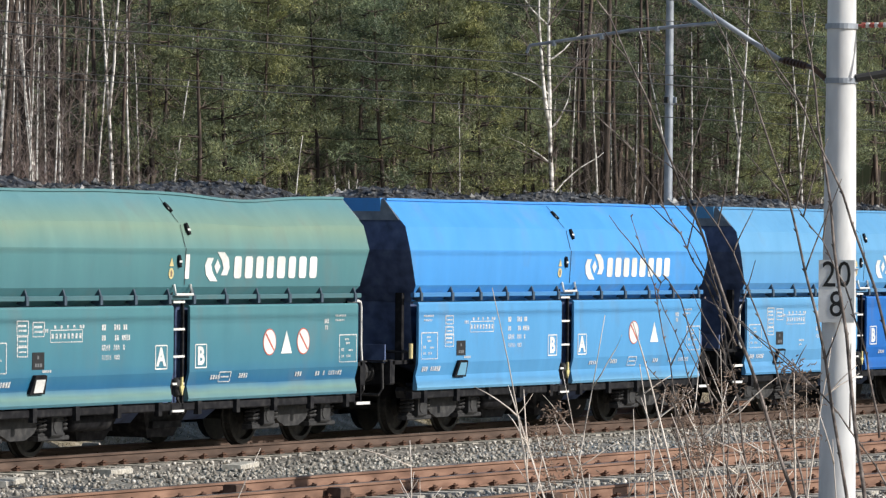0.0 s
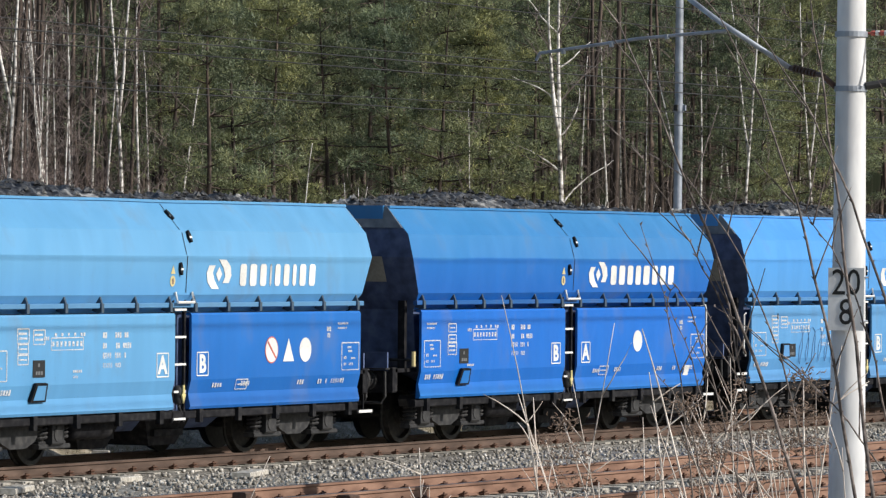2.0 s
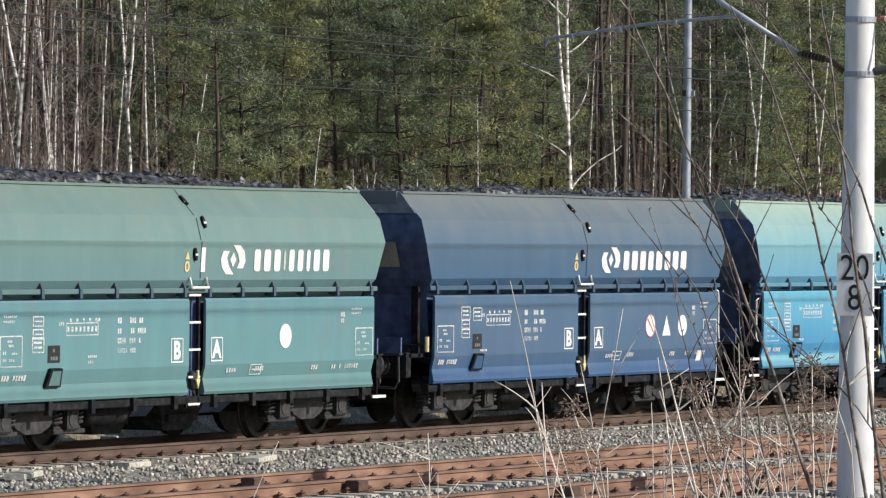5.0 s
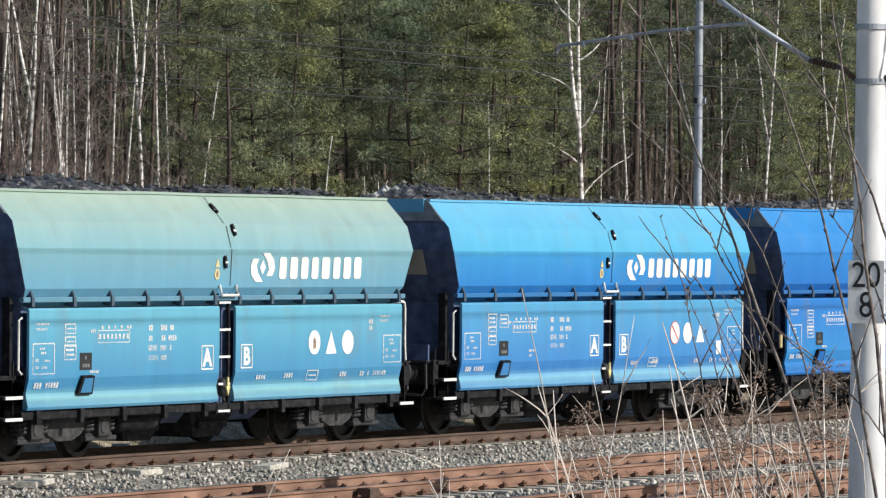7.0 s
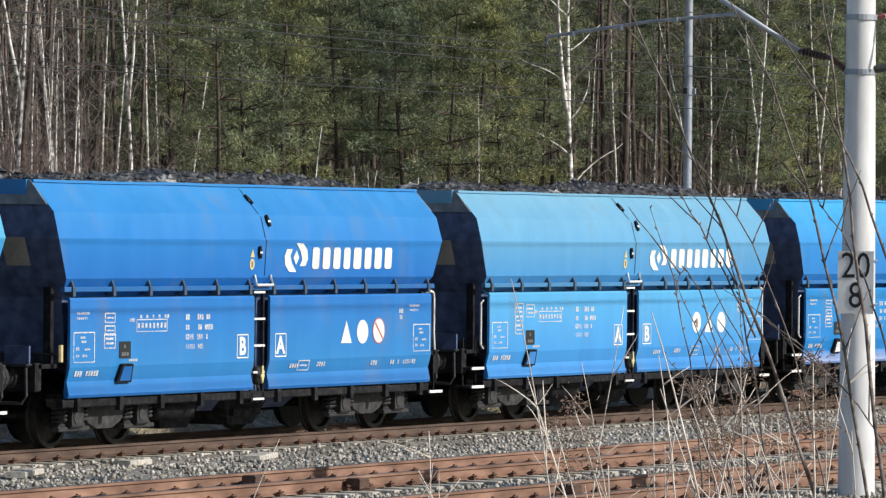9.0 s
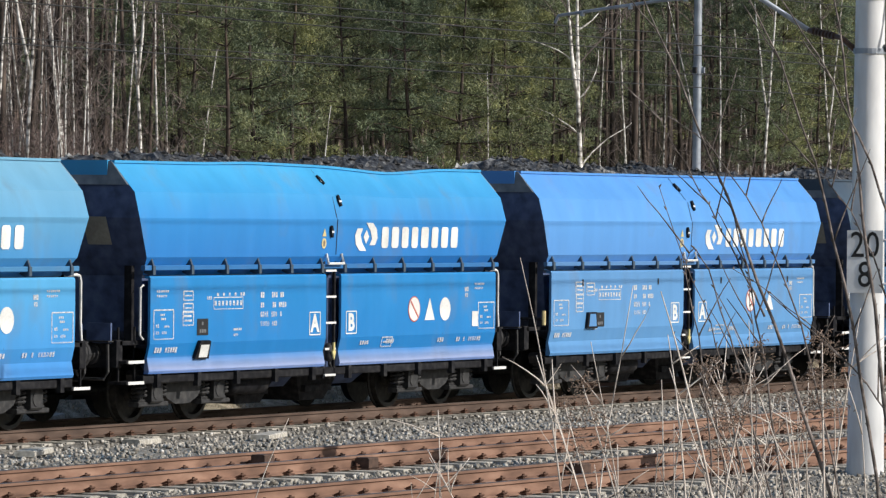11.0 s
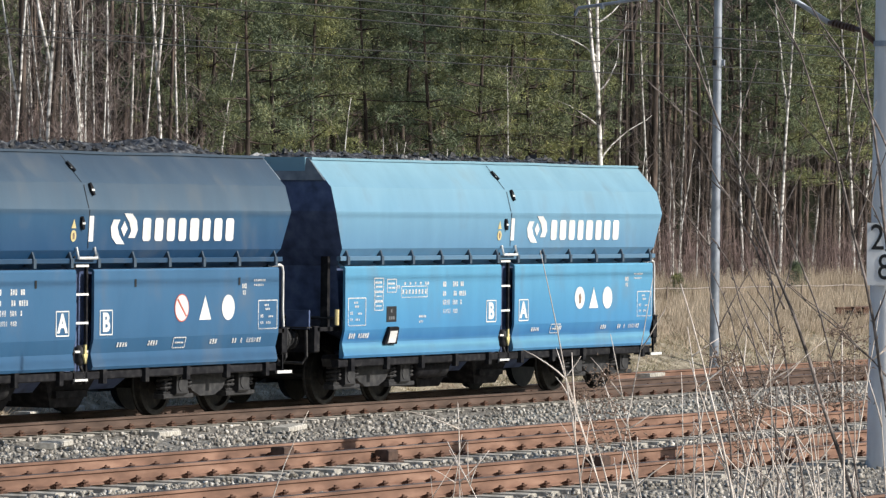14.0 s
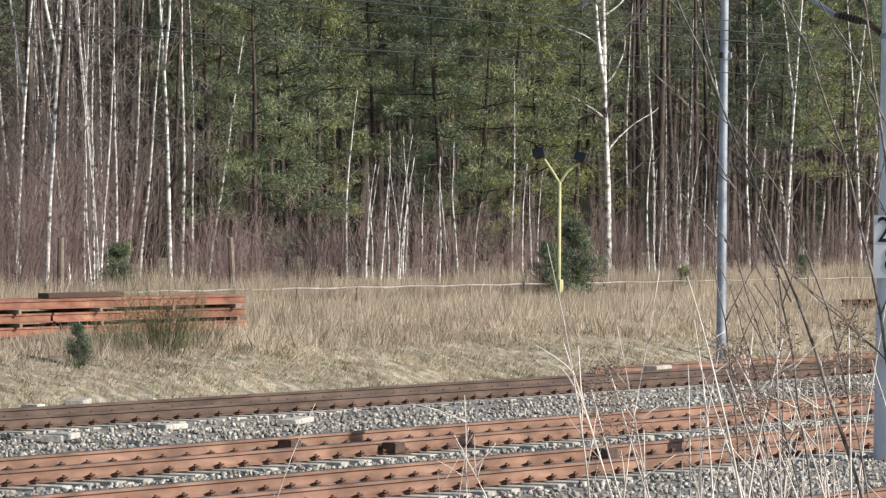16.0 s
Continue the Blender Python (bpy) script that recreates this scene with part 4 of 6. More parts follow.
MK = dict(disc=flat(disc(0.185), M_WHITE, "round_marking"), ring=flat(disc(0.203), M_RED, "red_ring"), tri=flat([(-0.17, -0.16), (0.17, -0.16), (0, 0.19)], M_WHITE, "triangle_marking"),
          slash=flat([(-0.135, 0.112), (-0.112, 0.135), (0.135, -0.112), (0.112, -0.135)], M_RED, "red_slash"), dot=flat([(-0.04, -0.09), (0.04, -0.08), (0.05, 0.02), (0.01, 0.09), (-0.04, 0.05)], M_SEED, "flame_mark"),
          fr=outline(0.33, 0.34, 0.018, M_WHITE, "letter_frame"), table=boxed(0.56, 0.42, 0.018, "table_frame"), smallbox=boxed(0.27, 0.13, 0.02, "boxed_marking", 1), plan=boxed(0.3, 0.2, 0.02, "boxed_marking", 2),
          tb=writing([(-0.08, 0.14, (3,), 0.035, 0.045), (-0.05, 0.08, (3,), 0.035, 0.045), (-0.2, -0.02, (2,), 0.05, 0.05), (0.04, -0.03, (3,), 0.03, 0.05), (-0.2, -0.12, (2, 3), 0.045, 0.05)], "table_writing", 4),
          num=writing([(-0.36, 0.21, (2,), 0.085, 0.06), (-0.02, 0.21, (3, 2), 0.085, 0.06), (-0.36, 0.06, (2,), 0.085, 0.06), (0.0, 0.06, (2, 4), 0.085, 0.06), (-0.36, -0.08, (4, 3, 1), 0.085, 0.062), (-0.36, -0.22, (5, 3), 0.075, 0.055)], "number_marking", 5),
          grid=boxed(0.86, 0.17, 0.014, "load_grid", 0, 8), gridtop=writing([(-0.36, 0, (1, 1, 1, 1, 2), 0.05, 0.075)], "load_writing", 6), riv=writing([(-0.08, 0, (3,), 0.055, 0.05)], "small_writing", 16),
          sm=writing([(-0.12, 0.05, (5,), 0.04, 0.05), (-0.12, -0.03, (3,), 0.04, 0.05)], "small_writing", 7),
          italic=writing([(-0.32, 0, (3, 5), 0.085, 0.07)], "small_writing", 17),
          foot=writing([(-2.5, 0.0, (4,), 0.07, 0.075), (-1.65, 0.01, (4,), 0.08, 0.07), (0.1, 0.0, (3,), 0.08, 0.075), (0.75, 0, (2, 1, 6), 0.075, 0.075)], "foot_writing", 8),
          diamond=boxed(0.34, 0.15, 0.018, "boxed_marking", 1),
          top=writing([(-0.25, 0.03, (7,), 0.035, 0.05), (-0.25, -0.04, (6,), 0.035, 0.05)], "top_writing", 9),
          side=writing([(-0.05, 0.08, (3,), 0.075, 0.045), (-0.03, -0.02, (2,), 0.075, 0.05)], "side_writing", 10),
          plate=flat(rect(0.32, 0.24), M_DARKMARK, "dark_plate"), platebars=bars([(-0.07, -0.06, 3), (-0.01, 0.05, 1)], "plate_marking", M_GREYPLATE, 11, 0.05, 0.06),
          holder=Geo().extrude_y([(-0.21, -0.12), (0.19, -0.12), (0.15, 0.15), (-0.15, 0.15)], -0.05, 0).mesh("card_holder", M_BLACK), card=flat(rect(0.24, 0.19), M_WHITE, "card"), greycard=flat([(-0.15, -0.09), (0.14, -0.09), (0.11, 0.12), (-0.11, 0.12)], M_WHITE, "card_back"),
          patch=flat(rect(0.2, 0.24), M_WHITE, "white_label"), emblem=emblem_mesh(), name8=name_mesh([0.33, 0.34, 0.33, 0.32, 0.36, 0.33, 0.34, 0.34]), name9=name_mesh([0.3, 0.31, 0.3, 0.16, 0.27, 0.28, 0.22, 0.3, 0.3]),
          ymark=flat([(-0.09, -0.02), (0.09, -0.02), (0, 0.16)], M_YELLOW, "yellow_triangle"), yring=flat(disc(0.09), M_YELLOW, "yellow_disc"), slot=flat(rect(0.05, 0.11), M_DARKMARK, "dark_slot"),
          A=frame_letter("A"), B=frame_letter("B"), hook=Geo().extrude_y([(-0.045, -0.02), (0.005, -0.11), (0.05, -0.10), (0.035, 0.03), (-0.01, 0.11), (-0.05, 0.09)], -0.045, 0.02).mesh("lashing_hook", M_BLACK), tag=flat(rect(0.075, 0.03), M_WHITE, "hook_tag"),
          seam=flat(rect(0.012, 0.54), M_DARKMARK, "weld_seam"), endplate=Geo().box(-0.02, 0.02, -0.2, 0.2, -0.13, 0.16).mesh("end_plate", M_WHITE),
          blot=flat(rect(0.12, 0.36), M_WHITE, "white_patch"), endpatch=Geo().box(-0.004, 0, -0.2, 0.2, -0.22, 0.22).mesh("end_patch", M_ENDPATCH))
SIDE_Y, FLARE_TILT = -1.4965, math.degrees(math.atan2(0.03, 0.57))


def on_side(w, mesh, x, z, up=0.0, label="", mat=None):
    o = part(mesh.name.split(".")[0], mesh, w, label, mat)
    if mesh.name.split(".")[0].endswith(("writing", "number_marking", "plate_marking", "load_grid")):
        o["kind"] = "stuff"
    if z > 1.17:
        o.location = (x, SIDE_Y - up, z)
    else:
        o.matrix_basis = pose(x, SIDE_Y - up + (1.17 - z) / 0.2 * 0.05 - 0.006, z, math.degrees(math.atan2(0.05, 0.2)))
    return o


def on_flare(w, mesh, x, z, up=0.0, label=""):
    o = part(mesh.name.split(".")[0], mesh, w, label)
    if z < 2.99:
        y, tilt = -1.47 - (z - 2.42) / 0.57 * 0.03, FLARE_TILT
    elif z < 3.36:
        y, tilt = -1.50 + (z - 2.99) / 0.37 * 0.10, -math.degrees(math.atan2(0.10, 0.37))
    else:
        y, tilt = -1.40 + (z - 3.36) / 0.44 * 0.40, -math.degrees(math.atan2(0.40, 0.44))
    o.matrix_basis = pose(x, y - 0.006 - up, z, tilt)
    return o


def graffiti_mesh(seed, n, spread, height, thick=0.010):
    """A sprayed scrawl: one looping stroke that runs along the panel."""
    r_ = random.Random(seed)
    pts, a, steps = [], 0.4, n * 14
    for j in range(steps + 1):
        t = j / steps
        if j % 14 == 0:
            a = r_.uniform(0.28, 0.5)
        w = 6.28 * n * t
        pts.append((spread * (t - 0.5) + 0.5 * spread / n * math.sin(w + 0.6), -0.004, height * a * math.cos(w) + 0.05 * height * math.sin(3.3 * w)))
    return Geo().tube(pts, thick, 4).mesh("graffiti", M_WHITE)


M_GRAFG = plain("green_spray", (0.015, 0.15, 0.14), 0.6)
M_GRAFB = plain("blue_spray", (0.10, 0.25, 0.46), 0.6)

# (upper paint stops, lower paint stops left, right, label, signs, letter order, end patch)
# lo stops from 0.8 to 1.05 mix fading with painted fold light and shade
WAGONS = [
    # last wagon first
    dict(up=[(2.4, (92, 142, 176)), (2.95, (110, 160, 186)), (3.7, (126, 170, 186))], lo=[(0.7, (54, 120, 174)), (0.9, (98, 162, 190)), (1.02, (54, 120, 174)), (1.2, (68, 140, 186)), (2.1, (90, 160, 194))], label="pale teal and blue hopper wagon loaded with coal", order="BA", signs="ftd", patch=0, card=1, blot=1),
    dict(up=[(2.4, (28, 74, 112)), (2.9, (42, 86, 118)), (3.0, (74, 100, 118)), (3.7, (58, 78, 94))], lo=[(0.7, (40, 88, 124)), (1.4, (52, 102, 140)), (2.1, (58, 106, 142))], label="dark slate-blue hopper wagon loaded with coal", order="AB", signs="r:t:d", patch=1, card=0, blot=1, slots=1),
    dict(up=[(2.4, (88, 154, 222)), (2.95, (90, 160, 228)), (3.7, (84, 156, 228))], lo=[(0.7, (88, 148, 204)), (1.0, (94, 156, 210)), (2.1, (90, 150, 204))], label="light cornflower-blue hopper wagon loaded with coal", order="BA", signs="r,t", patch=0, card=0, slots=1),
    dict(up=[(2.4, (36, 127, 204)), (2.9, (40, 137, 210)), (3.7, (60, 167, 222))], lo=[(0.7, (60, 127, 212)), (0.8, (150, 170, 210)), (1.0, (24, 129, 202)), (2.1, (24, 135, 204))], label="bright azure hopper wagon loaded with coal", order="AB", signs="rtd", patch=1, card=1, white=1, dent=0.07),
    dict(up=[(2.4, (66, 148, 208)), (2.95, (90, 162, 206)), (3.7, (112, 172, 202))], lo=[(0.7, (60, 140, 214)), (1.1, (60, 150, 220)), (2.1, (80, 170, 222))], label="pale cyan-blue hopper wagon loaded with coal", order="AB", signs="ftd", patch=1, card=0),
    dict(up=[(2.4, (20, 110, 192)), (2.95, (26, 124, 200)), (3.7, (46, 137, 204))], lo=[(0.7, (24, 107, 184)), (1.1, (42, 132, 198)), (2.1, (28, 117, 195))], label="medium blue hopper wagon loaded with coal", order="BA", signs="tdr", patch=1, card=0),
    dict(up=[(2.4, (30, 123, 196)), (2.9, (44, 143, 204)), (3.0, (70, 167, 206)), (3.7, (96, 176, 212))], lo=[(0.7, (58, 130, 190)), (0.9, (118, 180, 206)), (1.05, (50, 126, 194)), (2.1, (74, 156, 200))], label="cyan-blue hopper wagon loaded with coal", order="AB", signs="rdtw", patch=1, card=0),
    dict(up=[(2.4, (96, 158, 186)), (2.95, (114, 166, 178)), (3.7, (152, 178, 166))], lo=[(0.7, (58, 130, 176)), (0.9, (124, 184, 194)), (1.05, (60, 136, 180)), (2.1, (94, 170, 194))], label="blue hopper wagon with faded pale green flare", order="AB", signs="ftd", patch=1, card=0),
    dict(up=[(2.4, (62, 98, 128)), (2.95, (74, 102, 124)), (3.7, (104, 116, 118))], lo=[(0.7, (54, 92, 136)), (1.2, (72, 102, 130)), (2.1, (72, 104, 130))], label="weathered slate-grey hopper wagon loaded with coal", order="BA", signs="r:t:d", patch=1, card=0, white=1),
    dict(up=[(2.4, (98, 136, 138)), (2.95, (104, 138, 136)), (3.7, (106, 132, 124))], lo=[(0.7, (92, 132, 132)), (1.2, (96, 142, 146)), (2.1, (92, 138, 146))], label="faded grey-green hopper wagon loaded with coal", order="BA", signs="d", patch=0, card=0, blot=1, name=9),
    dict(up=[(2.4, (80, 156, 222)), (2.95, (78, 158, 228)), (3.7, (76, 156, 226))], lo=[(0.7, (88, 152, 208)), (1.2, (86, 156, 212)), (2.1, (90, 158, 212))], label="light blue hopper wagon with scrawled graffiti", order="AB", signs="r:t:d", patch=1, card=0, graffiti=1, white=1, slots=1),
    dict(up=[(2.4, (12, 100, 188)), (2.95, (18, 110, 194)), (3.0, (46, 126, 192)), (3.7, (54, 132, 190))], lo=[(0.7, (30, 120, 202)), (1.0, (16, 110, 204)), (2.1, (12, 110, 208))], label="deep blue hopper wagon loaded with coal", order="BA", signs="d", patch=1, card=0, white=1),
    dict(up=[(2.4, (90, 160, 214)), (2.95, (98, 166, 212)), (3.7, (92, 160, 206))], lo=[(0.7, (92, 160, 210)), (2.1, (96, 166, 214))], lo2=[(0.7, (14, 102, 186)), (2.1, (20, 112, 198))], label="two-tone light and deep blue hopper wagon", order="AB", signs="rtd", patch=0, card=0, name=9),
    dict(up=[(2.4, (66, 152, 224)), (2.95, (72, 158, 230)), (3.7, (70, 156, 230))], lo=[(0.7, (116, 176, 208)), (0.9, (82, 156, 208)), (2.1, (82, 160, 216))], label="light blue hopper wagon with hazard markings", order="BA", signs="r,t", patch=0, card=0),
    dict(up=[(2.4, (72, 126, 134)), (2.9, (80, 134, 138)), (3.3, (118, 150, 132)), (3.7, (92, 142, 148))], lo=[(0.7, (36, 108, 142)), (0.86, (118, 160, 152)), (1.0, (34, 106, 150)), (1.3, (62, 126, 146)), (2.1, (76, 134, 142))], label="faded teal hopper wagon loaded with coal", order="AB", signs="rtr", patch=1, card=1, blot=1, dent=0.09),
]


WHEELS = []


def build_wagon(spec, k):
    w = empty("hopper_wagon", pose(TRAIN[0][1] - k * PITCH, 0, 0), spec["label"], "freight wagon", "coal train wagons")
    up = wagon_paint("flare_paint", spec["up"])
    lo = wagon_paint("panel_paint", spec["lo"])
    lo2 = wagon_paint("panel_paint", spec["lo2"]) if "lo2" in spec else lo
    steel = wagon_paint("rail_paint", [(2.2, tuple(int(c * 0.8 + 15) for c in spec["up"][0][1])), (2.6, tuple(int(c * 0.8 + 25) for c in spec["up"][0][1]))])
    dent = spec.get("dent", 0.0)
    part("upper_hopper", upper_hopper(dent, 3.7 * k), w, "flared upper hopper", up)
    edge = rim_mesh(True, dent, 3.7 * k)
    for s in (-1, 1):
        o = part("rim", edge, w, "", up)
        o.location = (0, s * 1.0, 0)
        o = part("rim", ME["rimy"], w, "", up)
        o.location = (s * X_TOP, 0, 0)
    part("lower_hopper", ME["lower"], w, "dark end walls with shade in their colour")
    part("end_hood", ME["hood"], w, "dusty grey hood plate, light painted into its colour")
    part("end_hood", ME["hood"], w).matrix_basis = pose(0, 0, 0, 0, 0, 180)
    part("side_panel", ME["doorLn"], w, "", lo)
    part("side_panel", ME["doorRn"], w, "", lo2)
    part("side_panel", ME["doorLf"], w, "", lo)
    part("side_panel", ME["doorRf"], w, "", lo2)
    for s in (-1, 1):
        o = part("side_rail", ME["rail"], w, "", steel)
        o.location = (0, s * 1.44, 2.27)
    for x in (0.36, 1.33, 2.30, 3.28, 4.30, 5.40):
        for s in (-1, 1):
            o = part("bracket", ME["bracket"], w)
            o.location = (s * x, -1.44, 2.27)
    lad = part("ladder", ME["ladder"], w)
    lad.location = (0, -1.40, 0)
    for i in range(5):
        o = part("rung", ME["rung"], lad)
        o.location = (0, 0, 0.60 + 0.4 * i)
    part("step_bracket", ME["ubracket"], w, "white tube bracket")
    v = part("valve", ME["valve"], w, "dark brake valve")
    v.location = (0.02, -1.40, 0.95)
    q = part("lever", ME["lever"], v, "pale yellow lever arrow")
    q.location = (0.0, -0.09, 0.02)
    part("underframe", ME["frame"], w)
    for x in (-1.25, 0.75):
        o = part("discharge_chute", ME["chute"], w)
        o.location = (x, 0, 0)
    o = part("air_tank", ME["tank"], w)
    o.location = (-2.0, -1.05, 0.52)
    for x in (-3.98, 3.98):
        b = part("bogie", ME["bogie"], w)
        b.location = (x, 0, 0)
        for a in (-0.9, 0.9):
            o = part("wheelset", ME["wheelset"], b)
            o.location = (a, 0, 0.46)
            WHEELS.append((o, a))
            for s in (-1, 1):
                q = part("axle_box", ME["axle"], b)
                q.matrix_basis = pose(a, 0, 0, 0, 0, 0 if s < 0 else 180)
            for d in (-0.28, 0.28):
                q = part("spring", ME["spring"], b)
                q.location = (a + d, 0, 0)
    for s in (-1, 1):
        for y in (-0.875, 0.875):
            o = part("buffer", ME["buffer"], w)
            o.matrix_basis = pose(s * 6.05, y, 1.04, 0, 0, 0 if s > 0 else 180)
        for y in (-1.38, 1.38):
            for z in (() if s < 0 and spec["order"] == "BA" else (0.92, 0.62) if s < 0 else (0.58,)):
                o = part("step", ME["step"], w)
                o.matrix_basis = pose(s * 5.78, y, z, 0, 0, 0 if y < 0 else 180)
    o = part("coupling", ME["coupling"], w)
    o.location = (6.0, 0, 0)
    o = part("coupling", ME["coupling"], w)
    o.matrix_basis = pose(-6.0, 0, 0, 0, 0, 180)
    if spec["patch"] or k in (0, 2):
        o = part("handrail", ME["hand"], w, "white bent tube handrail")
        o.location = (5.95, -1.30, 0)
    if spec["patch"]:
        o = part("end_patch", MK["endpatch"], w)
        o.matrix_basis = pose(-5.735, -0.75, 2.80, 0, -24.1, 0)
        o.location.x -= 0.03
    for s in (-1, 1):
        if s > 0 or spec["order"] == "AB":
            o = part("grab_handle", ME["grab"], w)
            o.matrix_basis = pose(s * 5.56, -1.40, 0)
        else:
            o = part("hand_lever", ME["rod"], w, "dark rod with a yellow grip")
            o.location = (-5.62, 0, 1.36)
        o = part("buffer_guard", ME["guard"], w)
        o.matrix_basis = pose(s * 6.2, -0.95, 0.98, 0, 0, 0 if s > 0 else 180)
    # writing and signs
    a, b = spec["order"]
    for ch, x in ((a, -0.60), (b, 0.56)):
        on_side(w, MK["fr"], x, 1.40)
        on_side(w, MK[ch], x, 1.39)
    x = 2.64
    for ch in spec["signs"]:
        if ch == "r":
            on_side(w, MK["ring"], x, 1.58)
            on_side(w, MK["disc"], x, 1.58, 0.003)
            on_side(w, MK["slash"], x, 1.58, 0.006)
        elif ch == "f":
            on_side(w, MK["disc"], x, 1.58)
            on_side(w, MK["dot"], x, 1.57, 0.003)
        elif ch == "d":
            on_side(w, MK["disc"], x, 1.57)
        elif ch == "t":
            on_side(w, MK["tri"], x, 1.56)
        elif ch == "w":
            on_side(w, MK["patch"], x + 0.25, 1.30)
        x += {",": 0.32, ":": 0.14}.get(ch, 0.53)
    if spec.get("white"):
        on_side(w, MK["patch"], 4.75, 1.40 if k == 3 else 1.0)
    for x, z in ((5.15, 1.45), (-5.12, 1.45)):
        on_side(w, MK["table"], x, z)
        on_side(w, MK["tb"], x, z)
    on_side(w, MK["num"], -1.90, 1.64)
    on_side(w, MK["grid"], -3.25, 1.74)
    on_side(w, MK["gridtop"], -3.2, 1.87)
    on_side(w, MK["riv"], -3.78, 1.82)
    on_side(w, MK["sm"], -3.75 if k % 3 else -2.95, 1.20 if k % 3 else 1.3)
    for i, z in enumerate((1.86, 1.68, 1.53)):
        on_side(w, MK["plan" if i == k % 2 * 2 else "smallbox"], -4.42, z)
    if k % 2 == 0:
        on_side(w, MK["plan"], -4.0, 1.84)
    on_side(w, MK["italic"], -5.0, 1.08)
    on_side(w, MK["foot"], 3.4, 1.08)
    on_side(w, MK["diamond"], (1.75, 2.6, 1.3)[k % 3], 1.08)
    on_side(w, MK["top"], 5.0, 1.93)
    if k % 2:
        on_side(w, MK["top"], -5.05, 1.9)
    on_side(w, MK["side"], 4.45, 1.80)
    beside = k in (1, 2, 10)
    px, pz = (-3.62, 1.32) if beside else (-4.0, 1.40)
    on_side(w, MK["plate"], px, pz)
    on_side(w, MK["platebars"], px, pz, 0.004)
    h = on_side(w, MK["holder"], -4.0, 1.3 if beside else 1.06)
    o = part("card", MK["card"] if spec["card"] else MK["greycard"], h, "white card" if spec["card"] else "", None if spec["card"] else lo)
    o.location = (0, -0.052, 0)
    if spec.get("slots"):
        for x in (-4.3, -1.3, 1.35, 4.3):
            on_side(w, MK["slot"], x, 1.95)
    on_flare(w, MK["emblem"], 1.03, 2.72, 0, "white winged emblem")
    for me in MK["name9"] if spec.get("name") else MK["name8"]:
        on_flare(w, me, 2.83, 2.71)
    o = on_flare(w, MK["ymark"], -0.32, 2.74)
    o.scale = (0.7, 1, 0.7)
    o = on_flare(w, MK["yring"], -0.32, 2.62)
    o.scale = (0.8, 1, 0.9)
    on_flare(w, MK["dot"], -0.32, 2.62, 0.004).scale = (0.6, 1, 0.55)
    on_flare(w, MK["seam"], 0.08, 2.72)
    on_flare(w, MK["seam"], 0.06, 3.17).scale = (1, 1, 0.62)
    o = on_flare(w, MK["seam"], 0.02, 3.56)
    o.scale = (1, 1, 0.95)
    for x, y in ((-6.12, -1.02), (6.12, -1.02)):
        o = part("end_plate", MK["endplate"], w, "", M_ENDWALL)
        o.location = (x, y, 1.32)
    for x, z in ((-0.12, 2.80), (0.22, 3.27), (0.02, 3.58)):
        on_flare(w, MK["hook"], x, z).scale = (0.85, 0.8, 0.85)
        on_flare(w, MK["tag"], x, z - 0.005, 0.04)
    if spec.get("blot"):
        on_flare(w, MK["blot"], 0.14, 2.72)
    if spec.get("graffiti"):
        on_side(w, graffiti_mesh(4, 7, 2.1, 0.95, 0.007), -2.3, 1.42, 0, "thin blue spray scrawl", M_GRAFB)
        on_side(w, graffiti_mesh(9, 6, 1.7, 0.7, 0.013), 3.45, 1.60, 0, "green spray scrawl", M_GRAFG)
    return w


def coal_heap(seed):
    """A lumpy load that rises over the hopper's rim along its middle."""
    r_ = random.Random(seed)
    xs = np.linspace(-X_TOP + 0.06, X_TOP - 0.06, 90)
    ys = np.linspace(-0.94, 0.94, 17)
    peaks = [(r_.uniform(-4.8, 4.8), r_.uniform(0.02, 0.15) * (0.12 if seed == 1 else 1), r_.uniform(1.0, 2.4)) for _ in range(3)]
    vs, fs = [], []
    for x in xs:
        for y in ys:
            edge = min(1, (X_TOP - abs(x)) / 0.9) * (1 - (abs(y) / 0.97) ** 2)
            h = sum(p * math.exp(-((x - c) / s) ** 2) for c, p, s in peaks)
            lump = 0.10 * abs(noise.noise((x * 3.1, y * 3.3, seed * 7.3))) + 0.08 * noise.noise((x * 8, y * 8, seed * 3.1)) + 0.05 * noise.noise((x * 19, y * 19, seed))
            vs.append((x, y, 3.70 + max(0, edge) * (0.14 + h) + lump * (0.35 + 0.65 * max(0, edge))))
    n = len(ys)
    fs = [(i * n + j, (i + 1) * n + j, (i + 1) * n + j + 1, i * n + j + 1) for i in range(len(xs) - 1) for j in range(n - 1)]
    g = Geo()
    g.add(vs, fs)
    lumps = Geo()
    for _ in range(420):
        i = r_.randrange(len(vs))
        c = Vector(vs[i])
        s = r_.uniform(0.03, 0.085)
        pts = [c + Vector((d[0] * r_.uniform(.6, 1.3), d[1] * r_.uniform(.6, 1.3), d[2] * r_.uniform(.6, 1.2))) * s for d in ((1, 0.2, 0), (-1, 0, 0.2), (0, 1, 0), (0.2, -1, 0), (0, 0.1, 1), (0, 0, -1))]
        lumps.add(pts, [(0, 2, 4), (2, 1, 4), (1, 3, 4), (3, 0, 4), (2, 0, 5), (1, 2, 5), (3, 1, 5), (0, 3, 5)])
    # floor and skirt so that the load is solid
    g.box(-X_TOP + 0.06, X_TOP - 0.06, -0.94, 0.94, 3.05, 3.66)
    return g.mesh("coal_load", M_COAL), lumps.mesh("coal_rubble", M_COAL)


